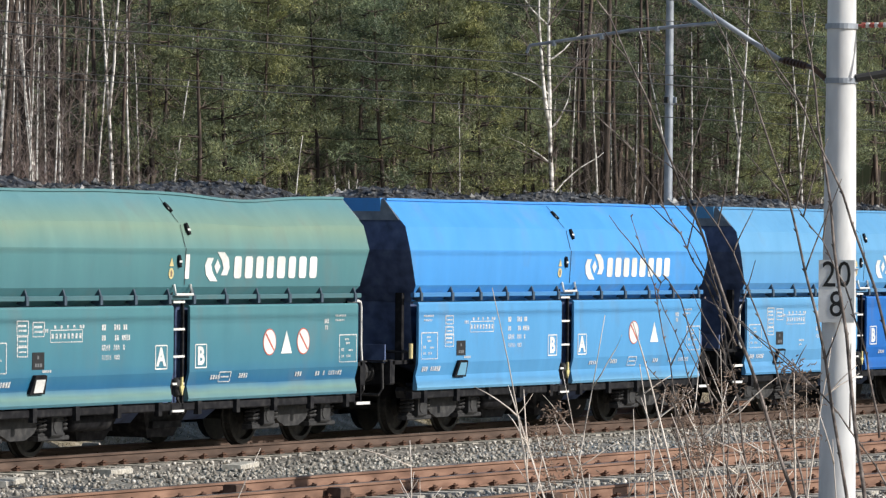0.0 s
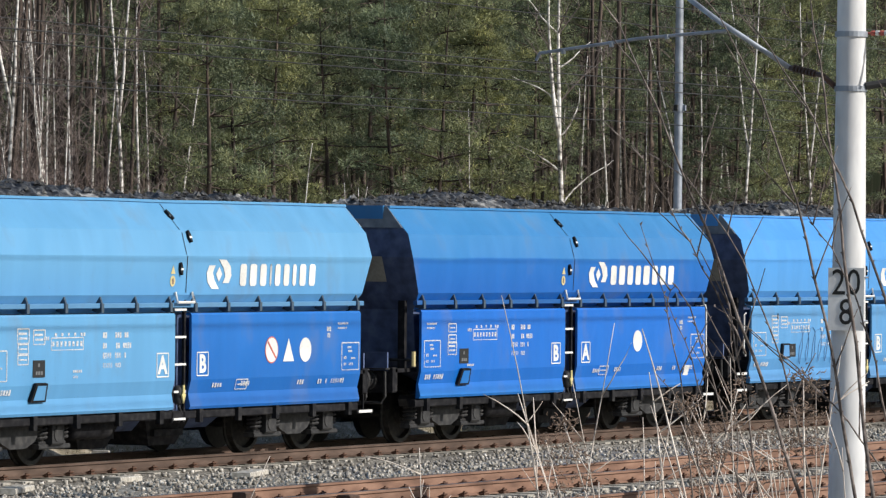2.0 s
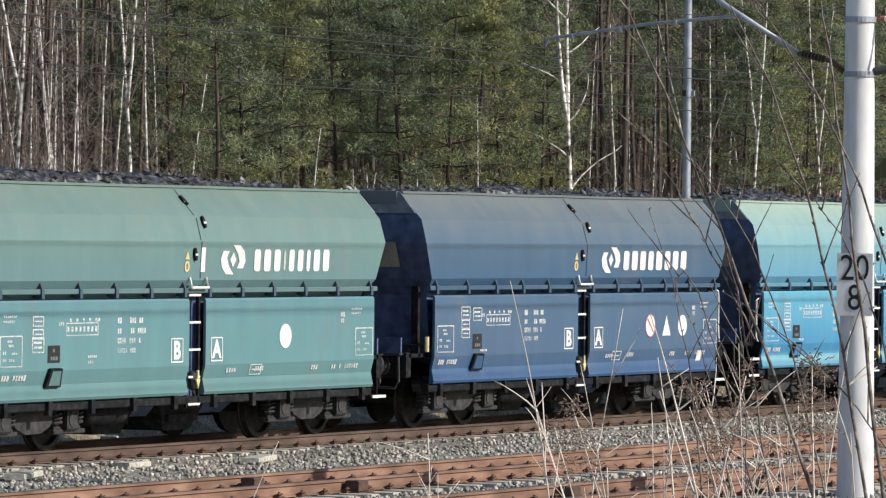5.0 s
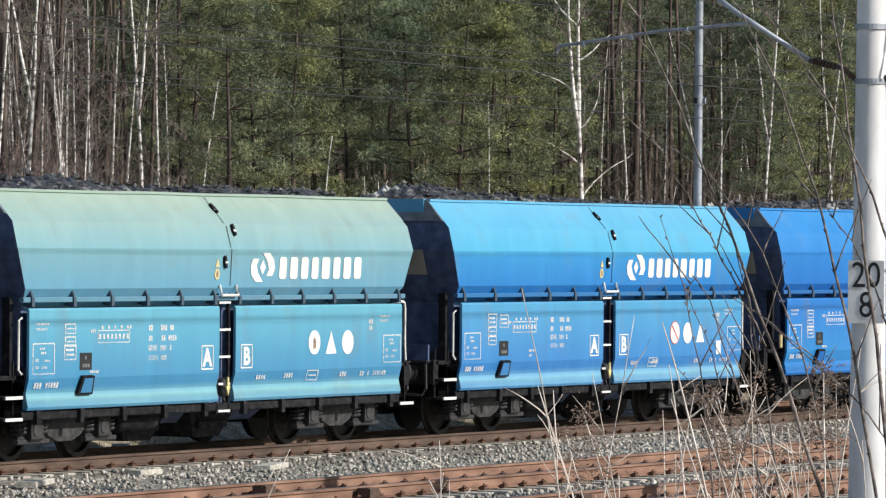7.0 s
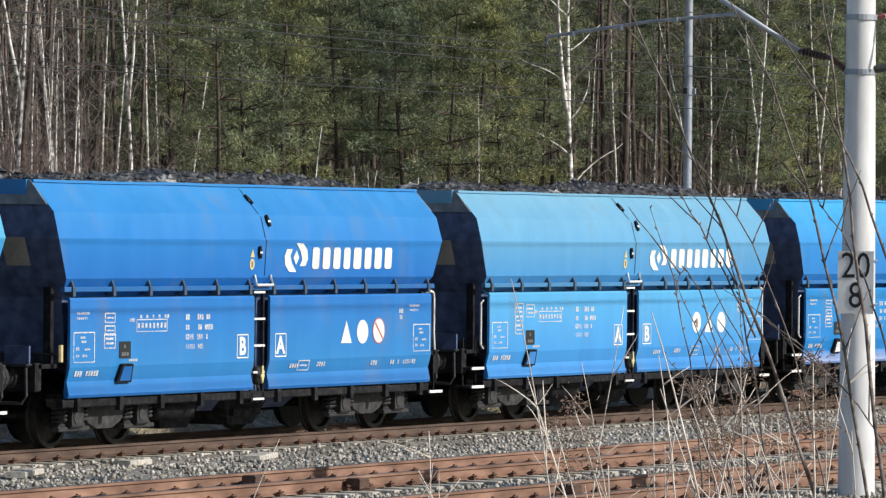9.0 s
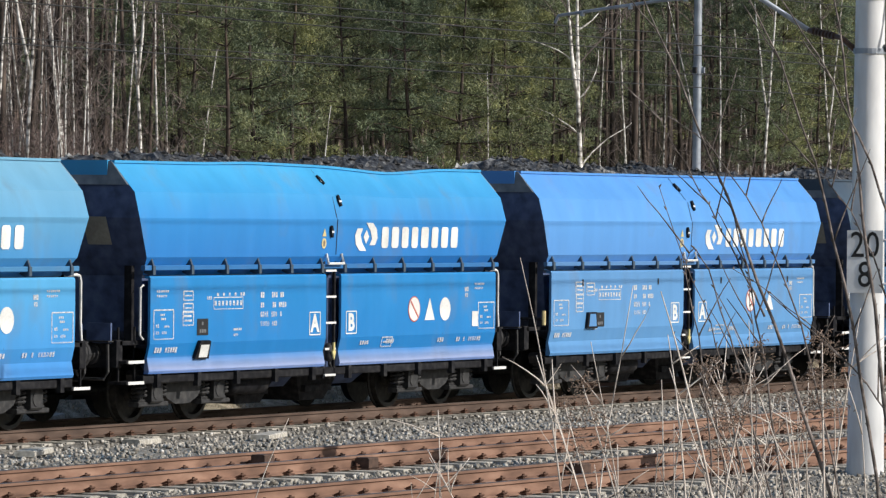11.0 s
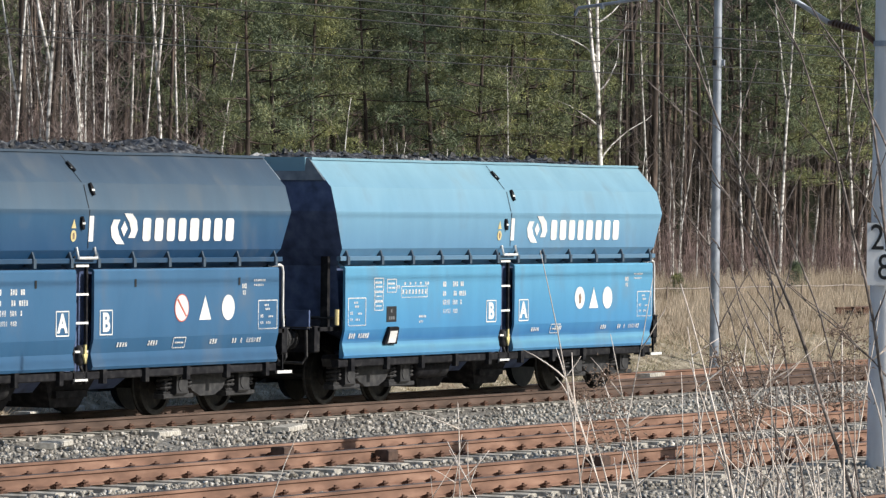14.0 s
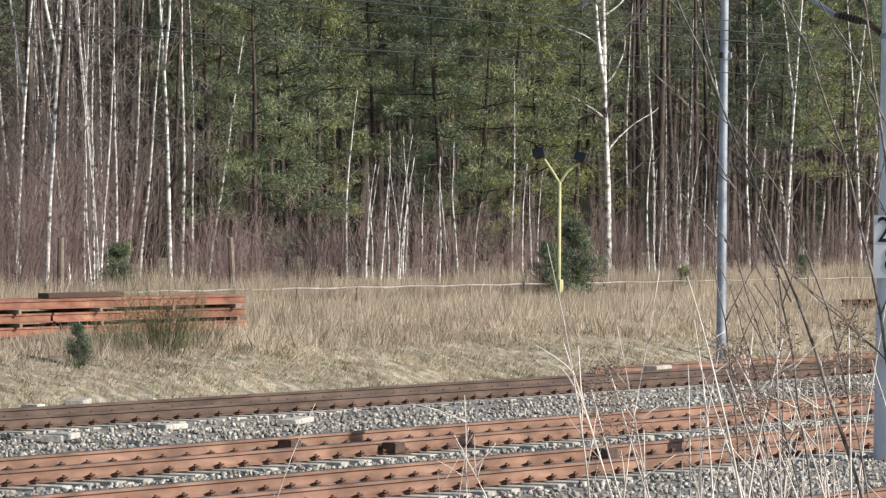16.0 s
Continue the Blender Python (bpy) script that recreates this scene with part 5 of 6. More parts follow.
WAGON_OBS, LOAD_OBS = [], []
for k, spec in enumerate(WAGONS):
    WAGON_OBS.append(build_wagon(spec, k))
    heap, lumps = coal_heap(k + 1)
    o = new("coal_load", heap)
    part("coal_rubble", lumps, o, "loose coal lumps lying on top")["kind"] = "stuff"
    o.matrix_basis = pose(TRAIN[0][1] - k * PITCH, 0, 0)
    LOAD_OBS.append(tagged(o, "heaped black coal load in a hopper wagon", "coal", "coal loads"))


# ---------------- the wood behind
def bent(r_, p, d, length, n, wob, upright=0.0):
    """A wandering line of n pieces from p in the direction d, drawn back to the vertical by upright."""
    p, d = Vector(p), Vector(d).normalized()
    pts = [p.copy()]
    for _ in range(n):
        d = (d + Vector((r_.uniform(-wob, wob), r_.uniform(-wob, wob), r_.uniform(-wob, wob) + upright))).normalized()
        p = p + d * (length / n)
        pts.append(p.copy())
    return pts


def birch_meshes(seed, height, r0, twigs=True, fork=0.0, limbs=0):
    r_ = random.Random(seed)
    g, tw = Geo(), Geo()
    stem = bent(r_, (0, 0, -0.3), (r_.uniform(-.05, .05), r_.uniform(-.05, .05), 1), height, 12, 0.045 if height > 9 else 0.07, 0.14 if height > 9 else 0.06)
    g.tube(stem, [r0 * (1 - 0.8 * i / 12) for i in range(13)], 8)
    if fork:
        i = int(12 * fork)
        lim = bent(r_, stem[i], (0.2, -0.28, 1) if fork < 0.3 else (0.11, -0.15, 1), height * (1 - fork), 8, 0.07, 0.06)
        g.tube(lim, [r0 * 0.65 * (1 - 0.75 * j / 8) for j in range(9)], 7)
    for i in range(limbs):
        a = stem[4 + i % 7]
        s = 1 if i % 2 else -1
        lim = bent(r_, a, (0.5 * s + r_.uniform(-.2, .2), -0.9 * s + r_.uniform(-.2, .2), r_.uniform(0.5, 1.3)), r_.uniform(1.6, 3.2), 7, 0.2)
        g.tube(lim, [r0 * 0.28 * (1 - 0.8 * j / 7) for j in range(8)], 6)
    for i in range(16 if twigs else 6):
        k = r_.uniform(0.25, 1.0)
        a = stem[min(12, int(k * 12))]
        ang = r_.uniform(0, 6.28)
        limb = bent(r_, a, (math.cos(ang), math.sin(ang), r_.uniform(0.7, 1.6)), height * r_.uniform(0.10, 0.24), 5, 0.18)
        tw.tube(limb, [r0 * 0.22 * (1 - 0.7 * j / 5) for j in range(6)], 4, 0, False)
        for _ in range(9 if twigs else 3):
            b = limb[r_.randrange(1, 6)]
            t = bent(r_, b, (r_.uniform(-1, 1), r_.uniform(-1, 1), r_.uniform(0.1, 1.4)), r_.uniform(0.5, 1.3), 3, 0.3)
            tw.tube(t, [0.011, 0.009, 0.006, 0.004], 3, 0, False)
    return g.mesh("trunk", M_BIRCH, True), tw.mesh("crown", M_TWIG)


def needle_cloud(r_np, centres, radii, per, length):
    """Needle tufts: slim blades that lie like shingles on flattened clumps, their tips pointing out and up."""
    n = len(centres) * per
    c = np.repeat(centres, per, 0)
    rad = np.repeat(radii, per)
    d = r_np.normal(size=(n, 3))
    d /= np.linalg.norm(d, axis=1)[:, None]
    squash = np.array([1.0, 1.0, 0.6])
    base = c + d * squash * (rad * r_np.uniform(0.45, 1.0, n))[:, None]
    face = d + r_np.normal(0, 0.42, (n, 3)) + np.array([0, 0, 0.2])
    face /= np.linalg.norm(face, axis=1)[:, None]
    out = np.cross(face, r_np.normal(size=(n, 3)))
    out /= np.linalg.norm(out, axis=1)[:, None]
    out = out * 0.7 + d * 0.5 + np.array([0, 0, 0.35])
    out /= np.linalg.norm(out, axis=1)[:, None]
    side = np.cross(face, out)
    side /= np.linalg.norm(side, axis=1)[:, None]
    ln = r_np.uniform(0.6, 1.3, n)[:, None] * length
    w = ln * 0.105
    v = np.stack([base - side * w, base + side * w, base + out * ln], 1).reshape(-1, 3)
    return v, np.arange(3 * n).reshape(-1, 3)


def pine_meshes(seed, height, r0, crown_from, spread, whorls=12, arms=5, size=1.0, per=98, needle=0.145):
    """A pine: straight stem, whorls of limbs, and tufts along the outer half of each limb."""
    r_ = random.Random(seed)
    r_np = np.random.default_rng(seed)
    g = Geo()
    stem = bent(r_, (0, 0, -0.3), (r_.uniform(-.03, .03), r_.uniform(-.03, .03), 1), height, 12, 0.03, 0.05)
    g.tube(stem, [r0 * (1 - 0.85 * i / 12) for i in range(13)], 8)
    cs, rs = [], []
    for i in range(whorls):
        t = (i + r_.uniform(0.2, 0.8)) / whorls
        k = crown_from + (1 - crown_from) * t
        z = k * height
        a = stem[min(12, int(k * 12))]
        turn = r_.uniform(0, 6.28)
        for j in range(arms):
            if r_.random() < 0.2:
                continue
            ang = turn + 6.28 * j / arms + r_.uniform(-0.45, 0.45)
            reach = spread * (0.75 + 0.25 * min(1, t * 4)) * (1 - 0.8 * t ** 1.6) * r_.uniform(0.55, 1.15)
            limb = bent(r_, (a.x, a.y, z), (math.cos(ang), math.sin(ang), r_.uniform(-0.2, 0.35)), reach, 5, 0.14, 0.03)
            g.tube(limb, [x * size for x in (0.032, 0.027, 0.021, 0.015, 0.010, 0.006)], 4, 0, False)
            for b, big in ((limb[2], 0.7), (limb[3], 0.85), (limb[4], 1.0), (limb[5], 1.1)):
                if r_.random() < 0.82:
                    cs.append((b.x + r_.gauss(0, .2 * size), b.y + r_.gauss(0, .2 * size), b.z + r_.gauss(0.1, .12) * size))
                    rs.append(r_.uniform(0.26, 0.5) * size * big)
    v, t = needle_cloud(r_np, np.array(cs), np.array(rs), per, needle)
    return g.mesh("trunk", M_BARKP, True), raw_mesh("crown", v, t, M_NEEDLE)


def bare_trunk_meshes(seed, height, r0):
    r_ = random.Random(seed)
    g, tw = Geo(), Geo()
    stem = bent(r_, (0, 0, -0.3), (r_.uniform(-.03, .03), r_.uniform(-.03, .03), 1), height, 10, 0.03)
    g.tube(stem, [r0 * (1 - 0.6 * i / 10) for i in range(11)], 7)
    for i in range(14):
        a = stem[r_.randrange(2, 11)]
        ang = r_.uniform(0, 6.28)
        limb = bent(r_, a, (math.cos(ang), math.sin(ang), r_.uniform(-0.3, 0.5)), r_.uniform(0.5, 1.8), 4, 0.2)
        tw.tube(limb, [0.022, 0.018, 0.013, 0.008, 0.005], 3, 0, False)
    return g.mesh("trunk", M_BARKP, True), tw.mesh("crown", M_BARKP)


def shrub_mesh(seed, n, height, spread, mat, r0=0.012):
    r_ = random.Random(seed)
    g = Geo()
    for _ in range(n):
        ang = r_.uniform(0, 6.28)
        rad = r_.uniform(0, spread * 0.5)
        lean = r_.uniform(0.05, 0.45)
        pts = bent(r_, (rad * math.cos(ang), rad * math.sin(ang), -0.1), (lean * math.cos(ang), lean * math.sin(ang), 1), height * r_.uniform(0.5, 1.1), 5, 0.12)
        g.tube(pts, [r0, r0 * .85, r0 * .7, r0 * .55, r0 * .4, r0 * .25], 3, 0, False)
        for _ in range(5):
            b = pts[r_.randrange(2, 6)]
            t = bent(r_, b, (r_.uniform(-1, 1), r_.uniform(-1, 1), r_.uniform(0.3, 1.6)), height * r_.uniform(0.12, 0.35), 3, 0.2)
            g.tube(t, [r0 * .5, r0 * .42, r0 * .32, r0 * .2], 3, 0, False)
    return g.mesh("stems", mat)


def tree(kind, meshes, x, y, turn, scale, label, category, group):
    t = empty(kind, pose(x, y, ground_height(x, y), 1.1 * math.sin(7 * x), 1.1 * math.cos(5 * x + y), turn) @ Matrix.Scale(scale, 4), label, category, group)
    part("trunk", meshes[0], t)
    part("crown", meshes[1], t)
    return t


PINES = [pine_meshes(100 + i, h, 0.115, cf, sp) for i, (h, cf, sp) in enumerate(((11.5, 0.16, 2.1), (13.0, 0.34, 2.4), (10.5, 0.10, 2.0), (14.5, 0.47, 2.4)))]
BUSHY = pine_meshes(151, 2.3, 0.04, 0.02, 0.95, 9, 6, 0.62, 62, 0.12)
TALL = [pine_meshes(140 + i, 18.0, 0.20, 0.42, 2.3, 9, 5, 1.25, 26, 0.26) for i in range(2)]
BIRCHES = [birch_meshes(200 + i, h, r, True, f) for i, (h, r, f) in enumerate(((13, 0.075, 0), (15, 0.085, 0.55), (11, 0.055, 0), (14, 0.065, 0.04)))]
SAPLINGS = [birch_meshes(220 + i, 5.0 + i, 0.05, False, 0) for i in range(3)]
BARES = [bare_trunk_meshes(240 + i, 16, 0.11 + 0.025 * i) for i in range(3)]
SHRUBS = [shrub_mesh(260 + i, 31, 2.6, 2.4, M_REDTWIG, 0.010) for i in range(3)] + [shrub_mesh(270, 44, 4.6, 2.8, M_REDTWIG, 0.010)]
BROOM = shrub_mesh(280, 70, 1.0, 1.0, M_OLIVE, 0.007)
BIG_BIRCH = birch_meshes(300, 15, 0.13, True, 0.55, 7)

P_LABEL = "dark green pine with a ragged crown"
fr = random.Random(21)


def view_x(u, y):
    """x on the line of sight that crosses the wood at the share u of its visible breadth, at depth y."""
    return (y + 38.84) / math.tan(radians(32.7 - 9.97 * u))


# front pines: share of the breadth, depth, kind, size
for u, y, k, s in ((0.245, 47, 1, 1.0), (0.19, 54, 1, 1.1), (0.212, 52, 1, 1.0), (0.232, 51, 0, 1.0), (0.285, 42.5, 0, 1.05), (0.325, 42, 2, 1.12), (0.355, 44.5, 0, 1.1), (0.385, 48, 1, 1.05), (0.425, 46, 1, 1.0), (0.465, 47, 1, 1.05), (0.50, 43.5, 0, 1.1), (0.535, 42.5, 2, 1.15), (0.57, 44, 0, 1.12), (0.61, 43, 0, 1.05), (0.645, 45.5, 1, 1.0), (0.665, 48, 0, 1.05),
                   (0.30, 50, 1, 1.1), (0.345, 53, 1, 1.15), (0.405, 54, 3, 1.1), (0.445, 53, 1, 1.15), (0.485, 52, 1, 1.15), (0.525, 51, 1, 1.15), (0.59, 51, 1, 1.15), (0.63, 53, 1, 1.15),
                   (0.85, 45, 1, 1.15), (0.89, 43, 1, 1.2), (0.93, 45, 1, 1.2), (0.965, 43, 1, 1.15), (1.01, 46, 1, 1.2), (0.87, 42, 1, 0.92), (0.91, 41.5, 1, 0.95), (0.945, 42.5, 1, 0.9), (0.985, 42, 1, 0.95), (0.915, 53, 3, 1.0), (0.875, 55, 3, 1.1), (0.99, 54, 3, 1.1), (0.70, 56, 3, 1.15), (0.84, 58, 3, 1.15),
                   (0.26, 56, 3, 1.15), (0.225, 60, 3, 1.15), (0.78, 66, 3, 1.2), (0.74, 68, 3, 1.2)):
    tree("pine_tree", PINES[k], view_x(u, y), y, fr.uniform(0, 360), s, P_LABEL, "pine tree", "pines at the wood's edge")
for i in range(46):
    u, y = fr.uniform(-0.05, 1.08), fr.uniform(62, 84)
    tree("pine_tree", TALL[i % 2], view_x(u, y), y, fr.uniform(0, 360), fr.uniform(0.85, 1.1), "tall pine with a bare lower trunk", "pine tree", "pines inside the wood")
for i in range(96):
    u = fr.choice((fr.uniform(-0.03, 1.05), fr.uniform(0.68, 1.03), fr.uniform(0.0, 0.27)))
    y = fr.uniform(44, 72) if u > 0.66 or u < 0.27 else fr.uniform(52, 75)
    tree("bare_tree", BARES[i % 3], view_x(u, y), y, fr.uniform(0, 360), fr.uniform(0.7, 1.1), "brown bare-trunked tree in the wood", "tree", "trees inside the wood")
# birches along the edge: share of the breadth, depth, kind, size
for u, y, k, s in ((0.014, 41, 1, 0.8), (0.049, 38, 1, 0.95), (0.078, 43, 0, 0.8), (0.094, 40, 2, 0.9), (0.109, 41, 0, 0.9), (0.128, 39, 2, 0.95), (0.154, 45, 0, 0.8), (0.193, 39.5, 1, 0.95), (0.203, 44, 0, 0.9), (0.216, 47, 2, 0.9), (0.232, 46, 0, 0.8),
                   (0.577, 41, 2, 0.75), (0.705, 47, 2, 1.0), (0.738, 46, 0, 0.9), (0.752, 52, 2, 1.0), (0.775, 45, 2, 0.95), (0.812, 44, 1, 0.85), (0.845, 42, 0, 0.9), (0.884, 41, 1, 0.95), (0.893, 44, 0, 0.95), (0.904, 42, 2, 1.0), (0.921, 47, 0, 0.9), (0.952, 43, 2, 0.9), (0.972, 41, 1, 0.9), (1.003, 44, 0, 0.9)):
    tree("birch_tree", BIRCHES[k], view_x(u, y), y, fr.uniform(0, 360), s, "bare white-barked birch at the wood's edge", "birch tree", "birches at the wood's edge")
for i in range(28):
    u, y = fr.choice((fr.uniform(0.38, 0.50), fr.uniform(0.42, 0.62), fr.uniform(0.7, 0.85))), fr.uniform(36.5, 41)
    tree("birch_sapling", SAPLINGS[i % 3], view_x(u, y), y, fr.uniform(0, 360), fr.uniform(0.55, 1.0), "thin bare birch sapling", "birch tree", "birch saplings").rotation_euler.x += radians(fr.uniform(-5, 5))
for i in range(26):
    u = fr.choice((fr.uniform(-0.02, 0.15), fr.uniform(-0.02, 0.15), fr.uniform(0.68, 1.0)))
    y = fr.uniform(46, 62)
    tree("birch_tree", BIRCHES[(0, 2)[i % 2]], view_x(u, y), y, fr.uniform(0, 360), fr.uniform(0.7, 1.0), "slender birch with a haze of twigs", "birch tree", "birches at the wood's edge")
tree("birch_tree", BIG_BIRCH, view_x(0.686, 41), 41, 200, 1.0, "large forked white birch with bare limbs", "birch tree", "birches at the wood's edge")
for u, y, turn in ((0.104, 36.5, 100), (0.112, 36.2, 250)):
    tree("birch_tree", BIRCHES[3], view_x(u, y), y, turn, 0.62, "birch with two stems from one root", "birch tree", "birches at the wood's edge")
for i in range(92):
    if i < 24:
        u, y, k = fr.uniform(-0.03, 0.15), fr.uniform(37, 48), (3, 1, 3, 0)[i % 4]
    else:
        u, y, k = fr.uniform(0.2, 1.05), fr.uniform(36, 43.5), i % 3
    o = new("shrub", SHRUBS[k])
    x = view_x(u, y)
    o.matrix_basis = pose(x, y, ground_height(x, y), 0, 0, fr.uniform(0, 360)) @ Matrix.Scale(fr.uniform(0.75, 1.2), 4)
    tagged(o, "leafless reddish-brown shrub at the wood's edge", "shrub", "shrubs at the wood's edge")
# small young pines
for x, y, k, s in ((137.0, 28.7, 2, 1.0), (136.0, 29.0, 2, 0.75), (71.3, 5.4, 2, 0.3), (164.0, 33.0, 2, 0.5), (147.5, 30.0, 2, 0.4), (121.0, 35.0, 2, 0.7)):
    tree("young_pine", BUSHY, x, y, 77 * x, s, "small bushy young pine in dry grass", "pine tree", "young pines")
for x, y, s in ((75.2, 6.1, 1.0), (76.0, 6.6, 1.15), (74.3, 6.5, 0.8), (76.9, 6.4, 0.7)):
    o = new("shrub", BROOM)
    o.matrix_basis = pose(x, y, ground_height(x, y), 0, 0, 50 * x) @ Matrix.Scale(s, 4)
    tagged(o, "leafless olive-brown bush on the bank", "shrub", "bushes on the bank")

# added sheets behind the trees, coloured dark for the shade inside the wood
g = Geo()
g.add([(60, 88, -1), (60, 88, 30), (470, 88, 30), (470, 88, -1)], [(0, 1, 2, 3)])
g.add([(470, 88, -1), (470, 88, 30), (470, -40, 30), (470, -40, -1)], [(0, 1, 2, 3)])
tagged(new("backdrop", g.mesh("backdrop", M_FARWOOD)), "backdrop sheet painted dark for the wood's shade", "backdrop", kind="structure")


# ---------------- dry grass
def grass(name, count, x0, x1, y0, y1, h0, h1, seed, width=0.010, lie=0.55, mat=M_GRASS, label="tall dry straw-coloured grass"):
    r_ = np.random.default_rng(seed)
    tufts = count // 14
    tx, ty = r_.uniform(x0, x1, tufts), r_.uniform(y0, y1, tufts)
    th = r_.uniform(h0, h1, tufts) * np.array([1 + 0.75 * noise.noise((a * 0.35, b * 0.5, seed)) for a, b in zip(tx, ty)])
    x = np.repeat(tx, 14) + r_.normal(0, 0.10, tufts * 14)
    y = np.repeat(ty, 14) + r_.normal(0, 0.10, tufts * 14)
    h = np.repeat(th, 14) * r_.uniform(0.5, 1.15, tufts * 14)
    z = np.array([ground_height(a, b) for a, b in zip(x, y)]) - 0.03
    n = len(x)
    ang = r_.uniform(0, 6.28, n)
    lean = r_.uniform(0.05, lie, n) * h
    w = width * r_.uniform(0.6, 1.5, n)
    b = np.stack([x, y, z], 1)
    side = np.stack([np.full(n, 0.465), np.full(n, -0.885), np.zeros(n)], 1) * w[:, None]
    tip = b + np.stack([np.cos(ang) * lean, np.sin(ang) * lean, h], 1)
    v = np.stack([b - side * 1.2, b + side * 1.2, tip], 1).reshape(-1, 3)
    t = np.arange(3 * n).reshape(-1, 3)
    return tagged(new(name, raw_mesh(name, v, t, mat)), label, "grass", kind="stuff")


grass("dry_grass", 100000, 84, 178, 12, 35, 0.16, 0.5, 1, 0.009)
grass("tall_grass", 54000, 106, 182, 29, 38, 0.4, 0.95, 2, 0.0095)
grass("bank_grass", 70000, 62, 122, 3.4, 12.5, 0.04, 0.2, 3, 0.006, 1.6)
grass("crest_grass", 26000, 62, 125, 5.6, 9.5, 0.12, 0.42, 5, 0.008, 0.9)
grass("matted_turf", 90000, 62, 116, 3.25, 6.6, 0.03, 0.11, 6, 0.008, 2.2, M_TURF, "short matted olive-brown turf on the bank")
grass("verge_grass", 6000, 95, 130, 3.2, 7, 0.2, 0.5, 4, 0.009)


# ---------------- bare bushes and dry weeds near the camera
def spot(u, d):
    """A ground place d metres from the camera, at the share u of the view's breadth."""
    a = radians(32.7 - 9.97 * u)
    x, y = d * math.cos(a), EYE[1] + d * math.sin(a)
    return x, y, ground_height(x, y)


SIDE = Vector((0.465, -0.885, 0.0))


def stem(g, r_, base, lean, height, r0, curl=0.0, n=10, sides=6, wob=0.05):
    """A stalk that rises from base, leans across the view and curls over."""
    pts, p, d = [], Vector(base), Vector((0, 0, 1)) + SIDE * lean
    for i in range(n + 1):
        pts.append(p.copy())
        d = (d + SIDE * (curl / n) + Vector((r_.uniform(-wob, wob), r_.uniform(-wob, wob), 0))).normalized()
        p = p + d * (height / n)
    g.tube(pts, [r0 * (1 - 0.75 * i / n) for i in range(n + 1)], sides)
    return pts


def bare_bush(u, d, branches, label, seed, r0=0.0145):
    """A leafless bush: start, middle and tip of each main branch as (across, up) in metres, with side twigs and buds."""
    r_ = random.Random(seed)
    x, y, z = spot(u, d)
    b = empty("bare_bush", pose(x, y, z), label, "bush", "bare bushes by the line")
    for k, (a0, z0, a1, z1, a2, z2, thick) in enumerate(branches):
        p = [SIDE * a + Vector((0.06 * math.sin(5 * k + i), 0.1 * math.cos(3 * k + i), h)) for i, (a, h) in enumerate(((a0, z0), (a1, z1), (a2, z2)))]
        n = 16
        pts = []
        for i in range(n + 1):
            t = i / n
            q = p[0] * (1 - t) ** 2 + p[1] * 2 * t * (1 - t) + p[2] * t * t
            pts.append(q + SIDE * (0.007 * math.sin(1.9 * i + k)) * (0 < i < n) + Vector((0, 0, 0.004 * math.cos(2.3 * i + k))))
        g = Geo()
        g.tube(pts, [r0 * thick * (1 - 0.72 * i / n) for i in range(n + 1)], 7)
        br = part("branch", g.mesh("branch", M_BRANCH, True), b)
        lean = (pts[-1] - pts[0]).normalized()
        for i in range(6, n + 1):
            if r_.random() < 0.22:
                g = Geo()
                q = bent(r_, pts[i], lean + SIDE * r_.choice((-0.7, 0.7)) + Vector((0, 0, 0.3)), r_.uniform(0.2, 0.6), 5, 0.08)
                g.tube(q, [0.005, 0.0045, 0.004, 0.0035, 0.003, 0.002], 5)
                part("twig", g.mesh("twig", M_BRANCH, True), br)
        g = Geo()
        for i in range(3, n + 1):
            c = pts[i]
            g.tube([c, c + lean * 0.018 + SIDE * r_.choice((-0.014, 0.014))], [0.007, 0.002], 5)
        part("bud_growth", g.mesh("bud_growth", M_BRANCH), br)["kind"] = "stuff"
    return b


def weed(u, d, lean, height, curl, r0, seed, head=False, label="thin dry leafless weed stalk"):
    r_ = random.Random(seed)
    x, y, z = spot(u, d)
    w = empty("dry_weed", pose(x, y, z), label, "weed", "dry weeds by the line")
    g = Geo()
    pts = stem(g, r_, (0, 0, -0.05), lean, height, r0, curl, 12, 6, 0.03)
    part("stalk", g.mesh("stalk", M_STALK, True), w)
    if head:
        g = Geo()
        for k in range(190):
            b = pts[r_.randrange(10, 13)] + Vector((r_.gauss(0, .05), r_.gauss(0, .05), r_.gauss(0, .035)))
            q = bent(r_, b, (r_.uniform(-1, 1), r_.uniform(-1, 1), r_.uniform(-0.5, 0.8)), r_.uniform(0.015, 0.045), 3, 0.8)
            g.tube(q, [0.002, 0.0036, 0.003, 0.0015], 4)
        part("seed_head", g.mesh("seed_head", M_SEED), w, "brown shrivelled seed head")["kind"] = "stuff"
    elif r_.random() < 0.8:
        for k in range(3):
            g = Geo()
            b = pts[r_.randrange(6, 12)]
            q = bent(r_, b, SIDE * r_.uniform(-1, 1) + Vector((0, 0, r_.uniform(0.4, 1))), r_.uniform(0.15, 0.4), 4, 0.15)
            g.tube(q, [r0 * .5, r0 * .42, r0 * .36, r0 * .28, r0 * .15], 5)
            part("side_shoot", g.mesh("side_shoot", M_STALK, True), w)
    return w


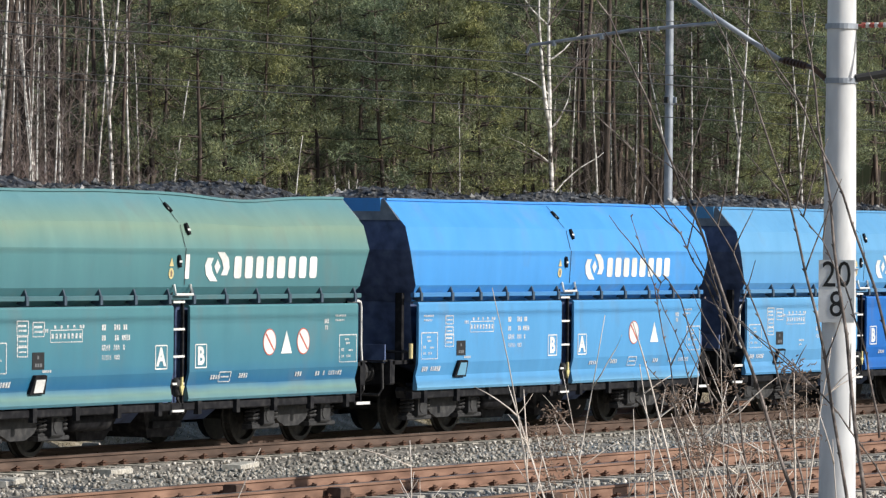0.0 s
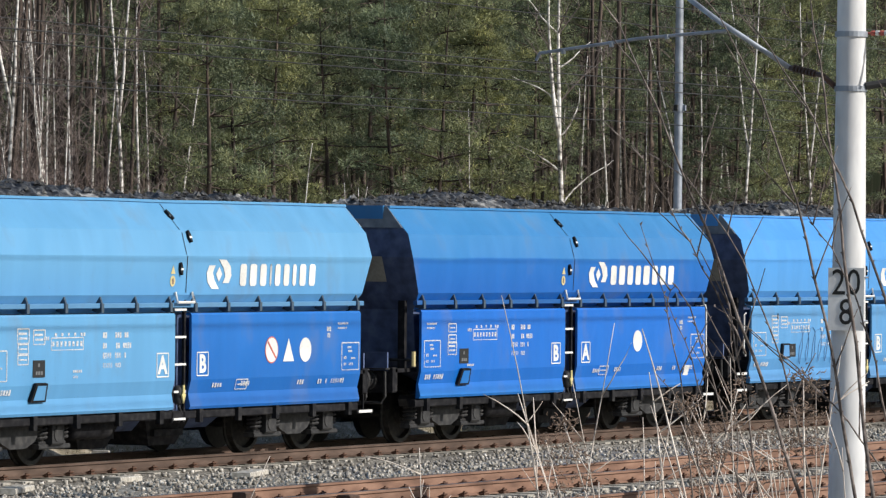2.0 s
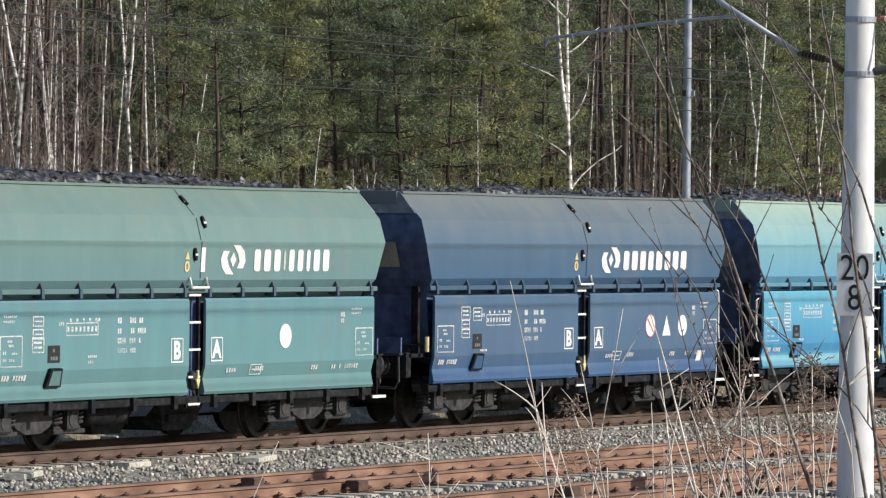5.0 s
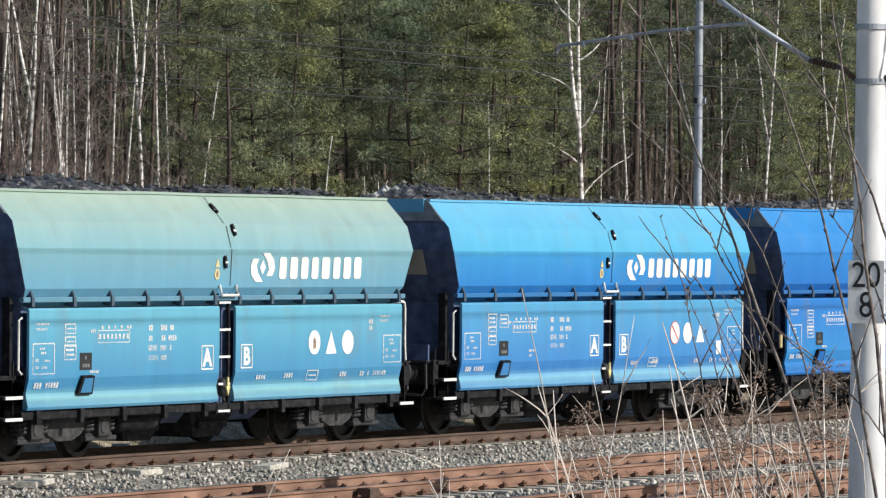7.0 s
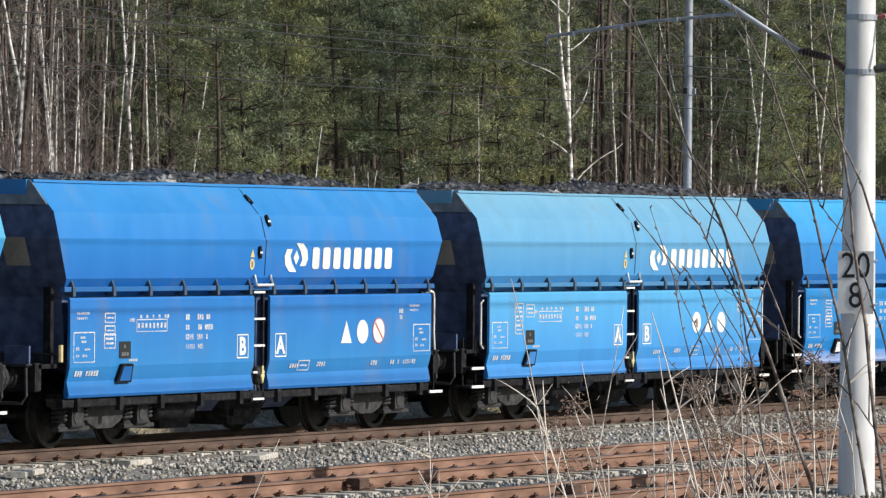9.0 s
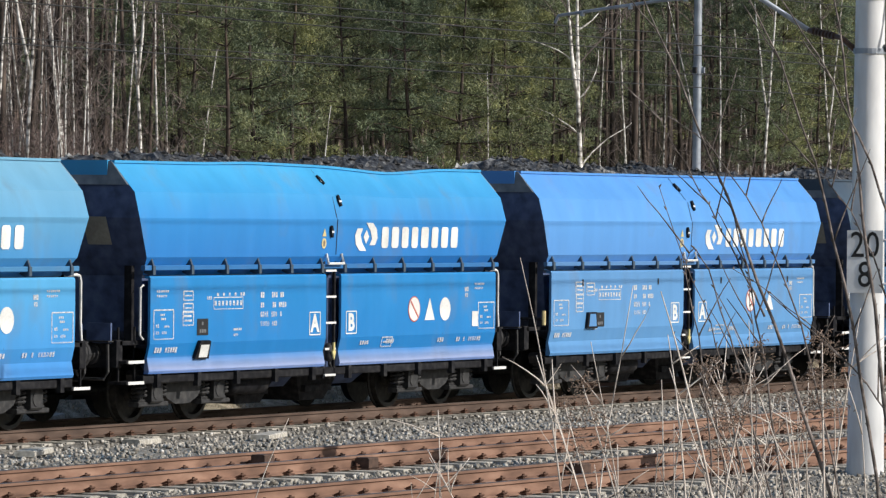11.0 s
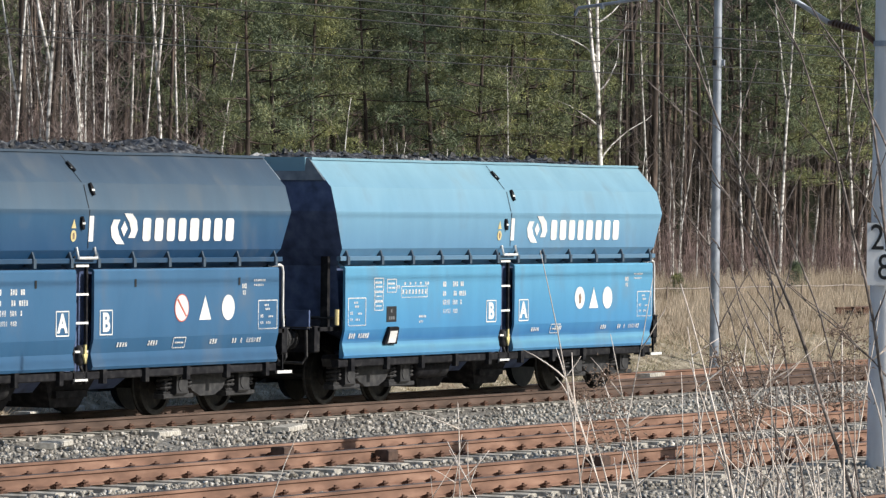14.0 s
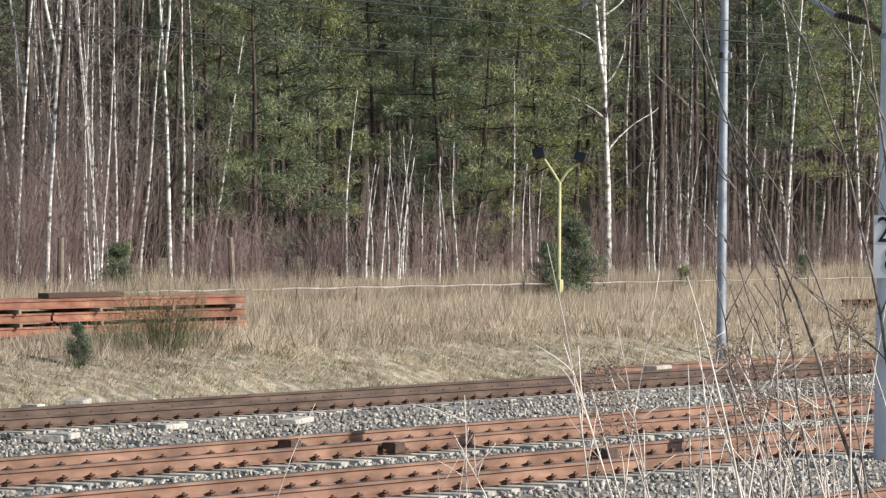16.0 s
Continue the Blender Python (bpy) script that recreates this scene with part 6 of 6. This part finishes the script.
bare_bush(1.0306, 28, [(0.08, 0.12, -0.515, 2.09, -1.45, 3.9, 1.0),
                        (0.1, 0.12, -0.185, 2.74, -0.33, 4.05, 1.0),
                        (0.15, 0.3, -0.1, 2.9, -0.84, 3.95, 0.8),
                        (0.25, 1.2, 0.0, 3.0, -0.63, 3.9, 0.75),
                        (-0.62, 2.1, -0.85, 2.6, -1.3, 3.25, 0.45),
                        (0.3, 0.9, -0.1, 1.85, -0.9, 2.36, 0.45),
                        (0.2, 1.6, 0.1, 2.6, -0.45, 2.98, 0.5),
                        (0.16, 2.3, 0.12, 3.16, 0.2, 4.1, 0.7)],
          "tall bare brown twiggy bush beside the mast", 5, 0.0145)
bare_bush(0.9796, 28, [(-0.1, 0.14, -0.42, 2.4, -0.73, 2.85, 0.55),
                        (0.06, 0.14, -0.21, 2.88, -1.01, 3.25, 0.5),
                        (-0.05, 0.14, -0.73, 3.08, -0.86, 2.35, 0.45)],
          "leafless bush with thin arching branches", 9)
bare_bush(0.858, 30, [(0.02, 0.1, 0.12, 1.75, -0.42, 2.13, 0.55),
                       (0.0, 0.1, 0.1, 1.7, -0.28, 2.55, 0.55),
                       (-0.02, 0.1, 0.05, 2.0, -0.45, 3.0, 0.5),
                       (0.04, 0.1, 0.1, 1.8, 0.1, 2.5, 0.45)],
          "low dark leafless bush with spreading twigs", 14)
weed(0.270, 30, 0.02, 2.05, 0.42, 0.009, 32)
weed(0.533, 30, -0.01, 1.9, -0.05, 0.009, 33)
weed(0.50, 30, 0.05, 1.75, 0.1, 0.007, 31)
weed(0.690, 30, -0.05, 2.75, -0.22, 0.010, 34)
weed(0.675, 30, 0.18, 2.6, 0.02, 0.009, 35)
weed(0.645, 30, -0.25, 1.75, -0.15, 0.009, 36)
wr = random.Random(77)
for i in range(40):
    u = wr.uniform(0.74, 1.02)
    headed = i % 4 == 0
    weed(u, wr.uniform(27, 33), wr.uniform(-0.3, 0.12), wr.uniform(1.75, 2.1) if headed else wr.uniform(1.5, 2.4), wr.uniform(-0.3, 0.2), wr.uniform(0.007, 0.013), 100 + i, headed)
for i in range(3):
    weed(wr.uniform(0.5, 0.72), wr.uniform(28, 32), wr.uniform(-0.3, 0.2), wr.uniform(1.3, 1.75), wr.uniform(-0.3, 0.3), 0.005, 200 + i)


# ---------------- motion
def motions():
    for k, (w, load) in enumerate(zip(WAGON_OBS, LOAD_OBS)):
        rows = [(t, pose(s - k * PITCH, 0, 0)) for t, s in TRAIN]
        walk(w, rows)
        walk(load, rows)
    # wheels roll on the rail: one turn for each circumference
    ts = [f / FPS for f in range(int(16 * FPS) + 1)]
    travel = np.interp(ts, [t for t, _ in TRAIN], [s for _, s in TRAIN])
    for o, a in WHEELS:
        walk(o, [(t, Matrix.Translation((a, 0, 0.46)) @ Matrix.Rotation((s - travel[0]) / 0.46, 4, 'Y')) for t, s in zip(ts, travel)])


motions()
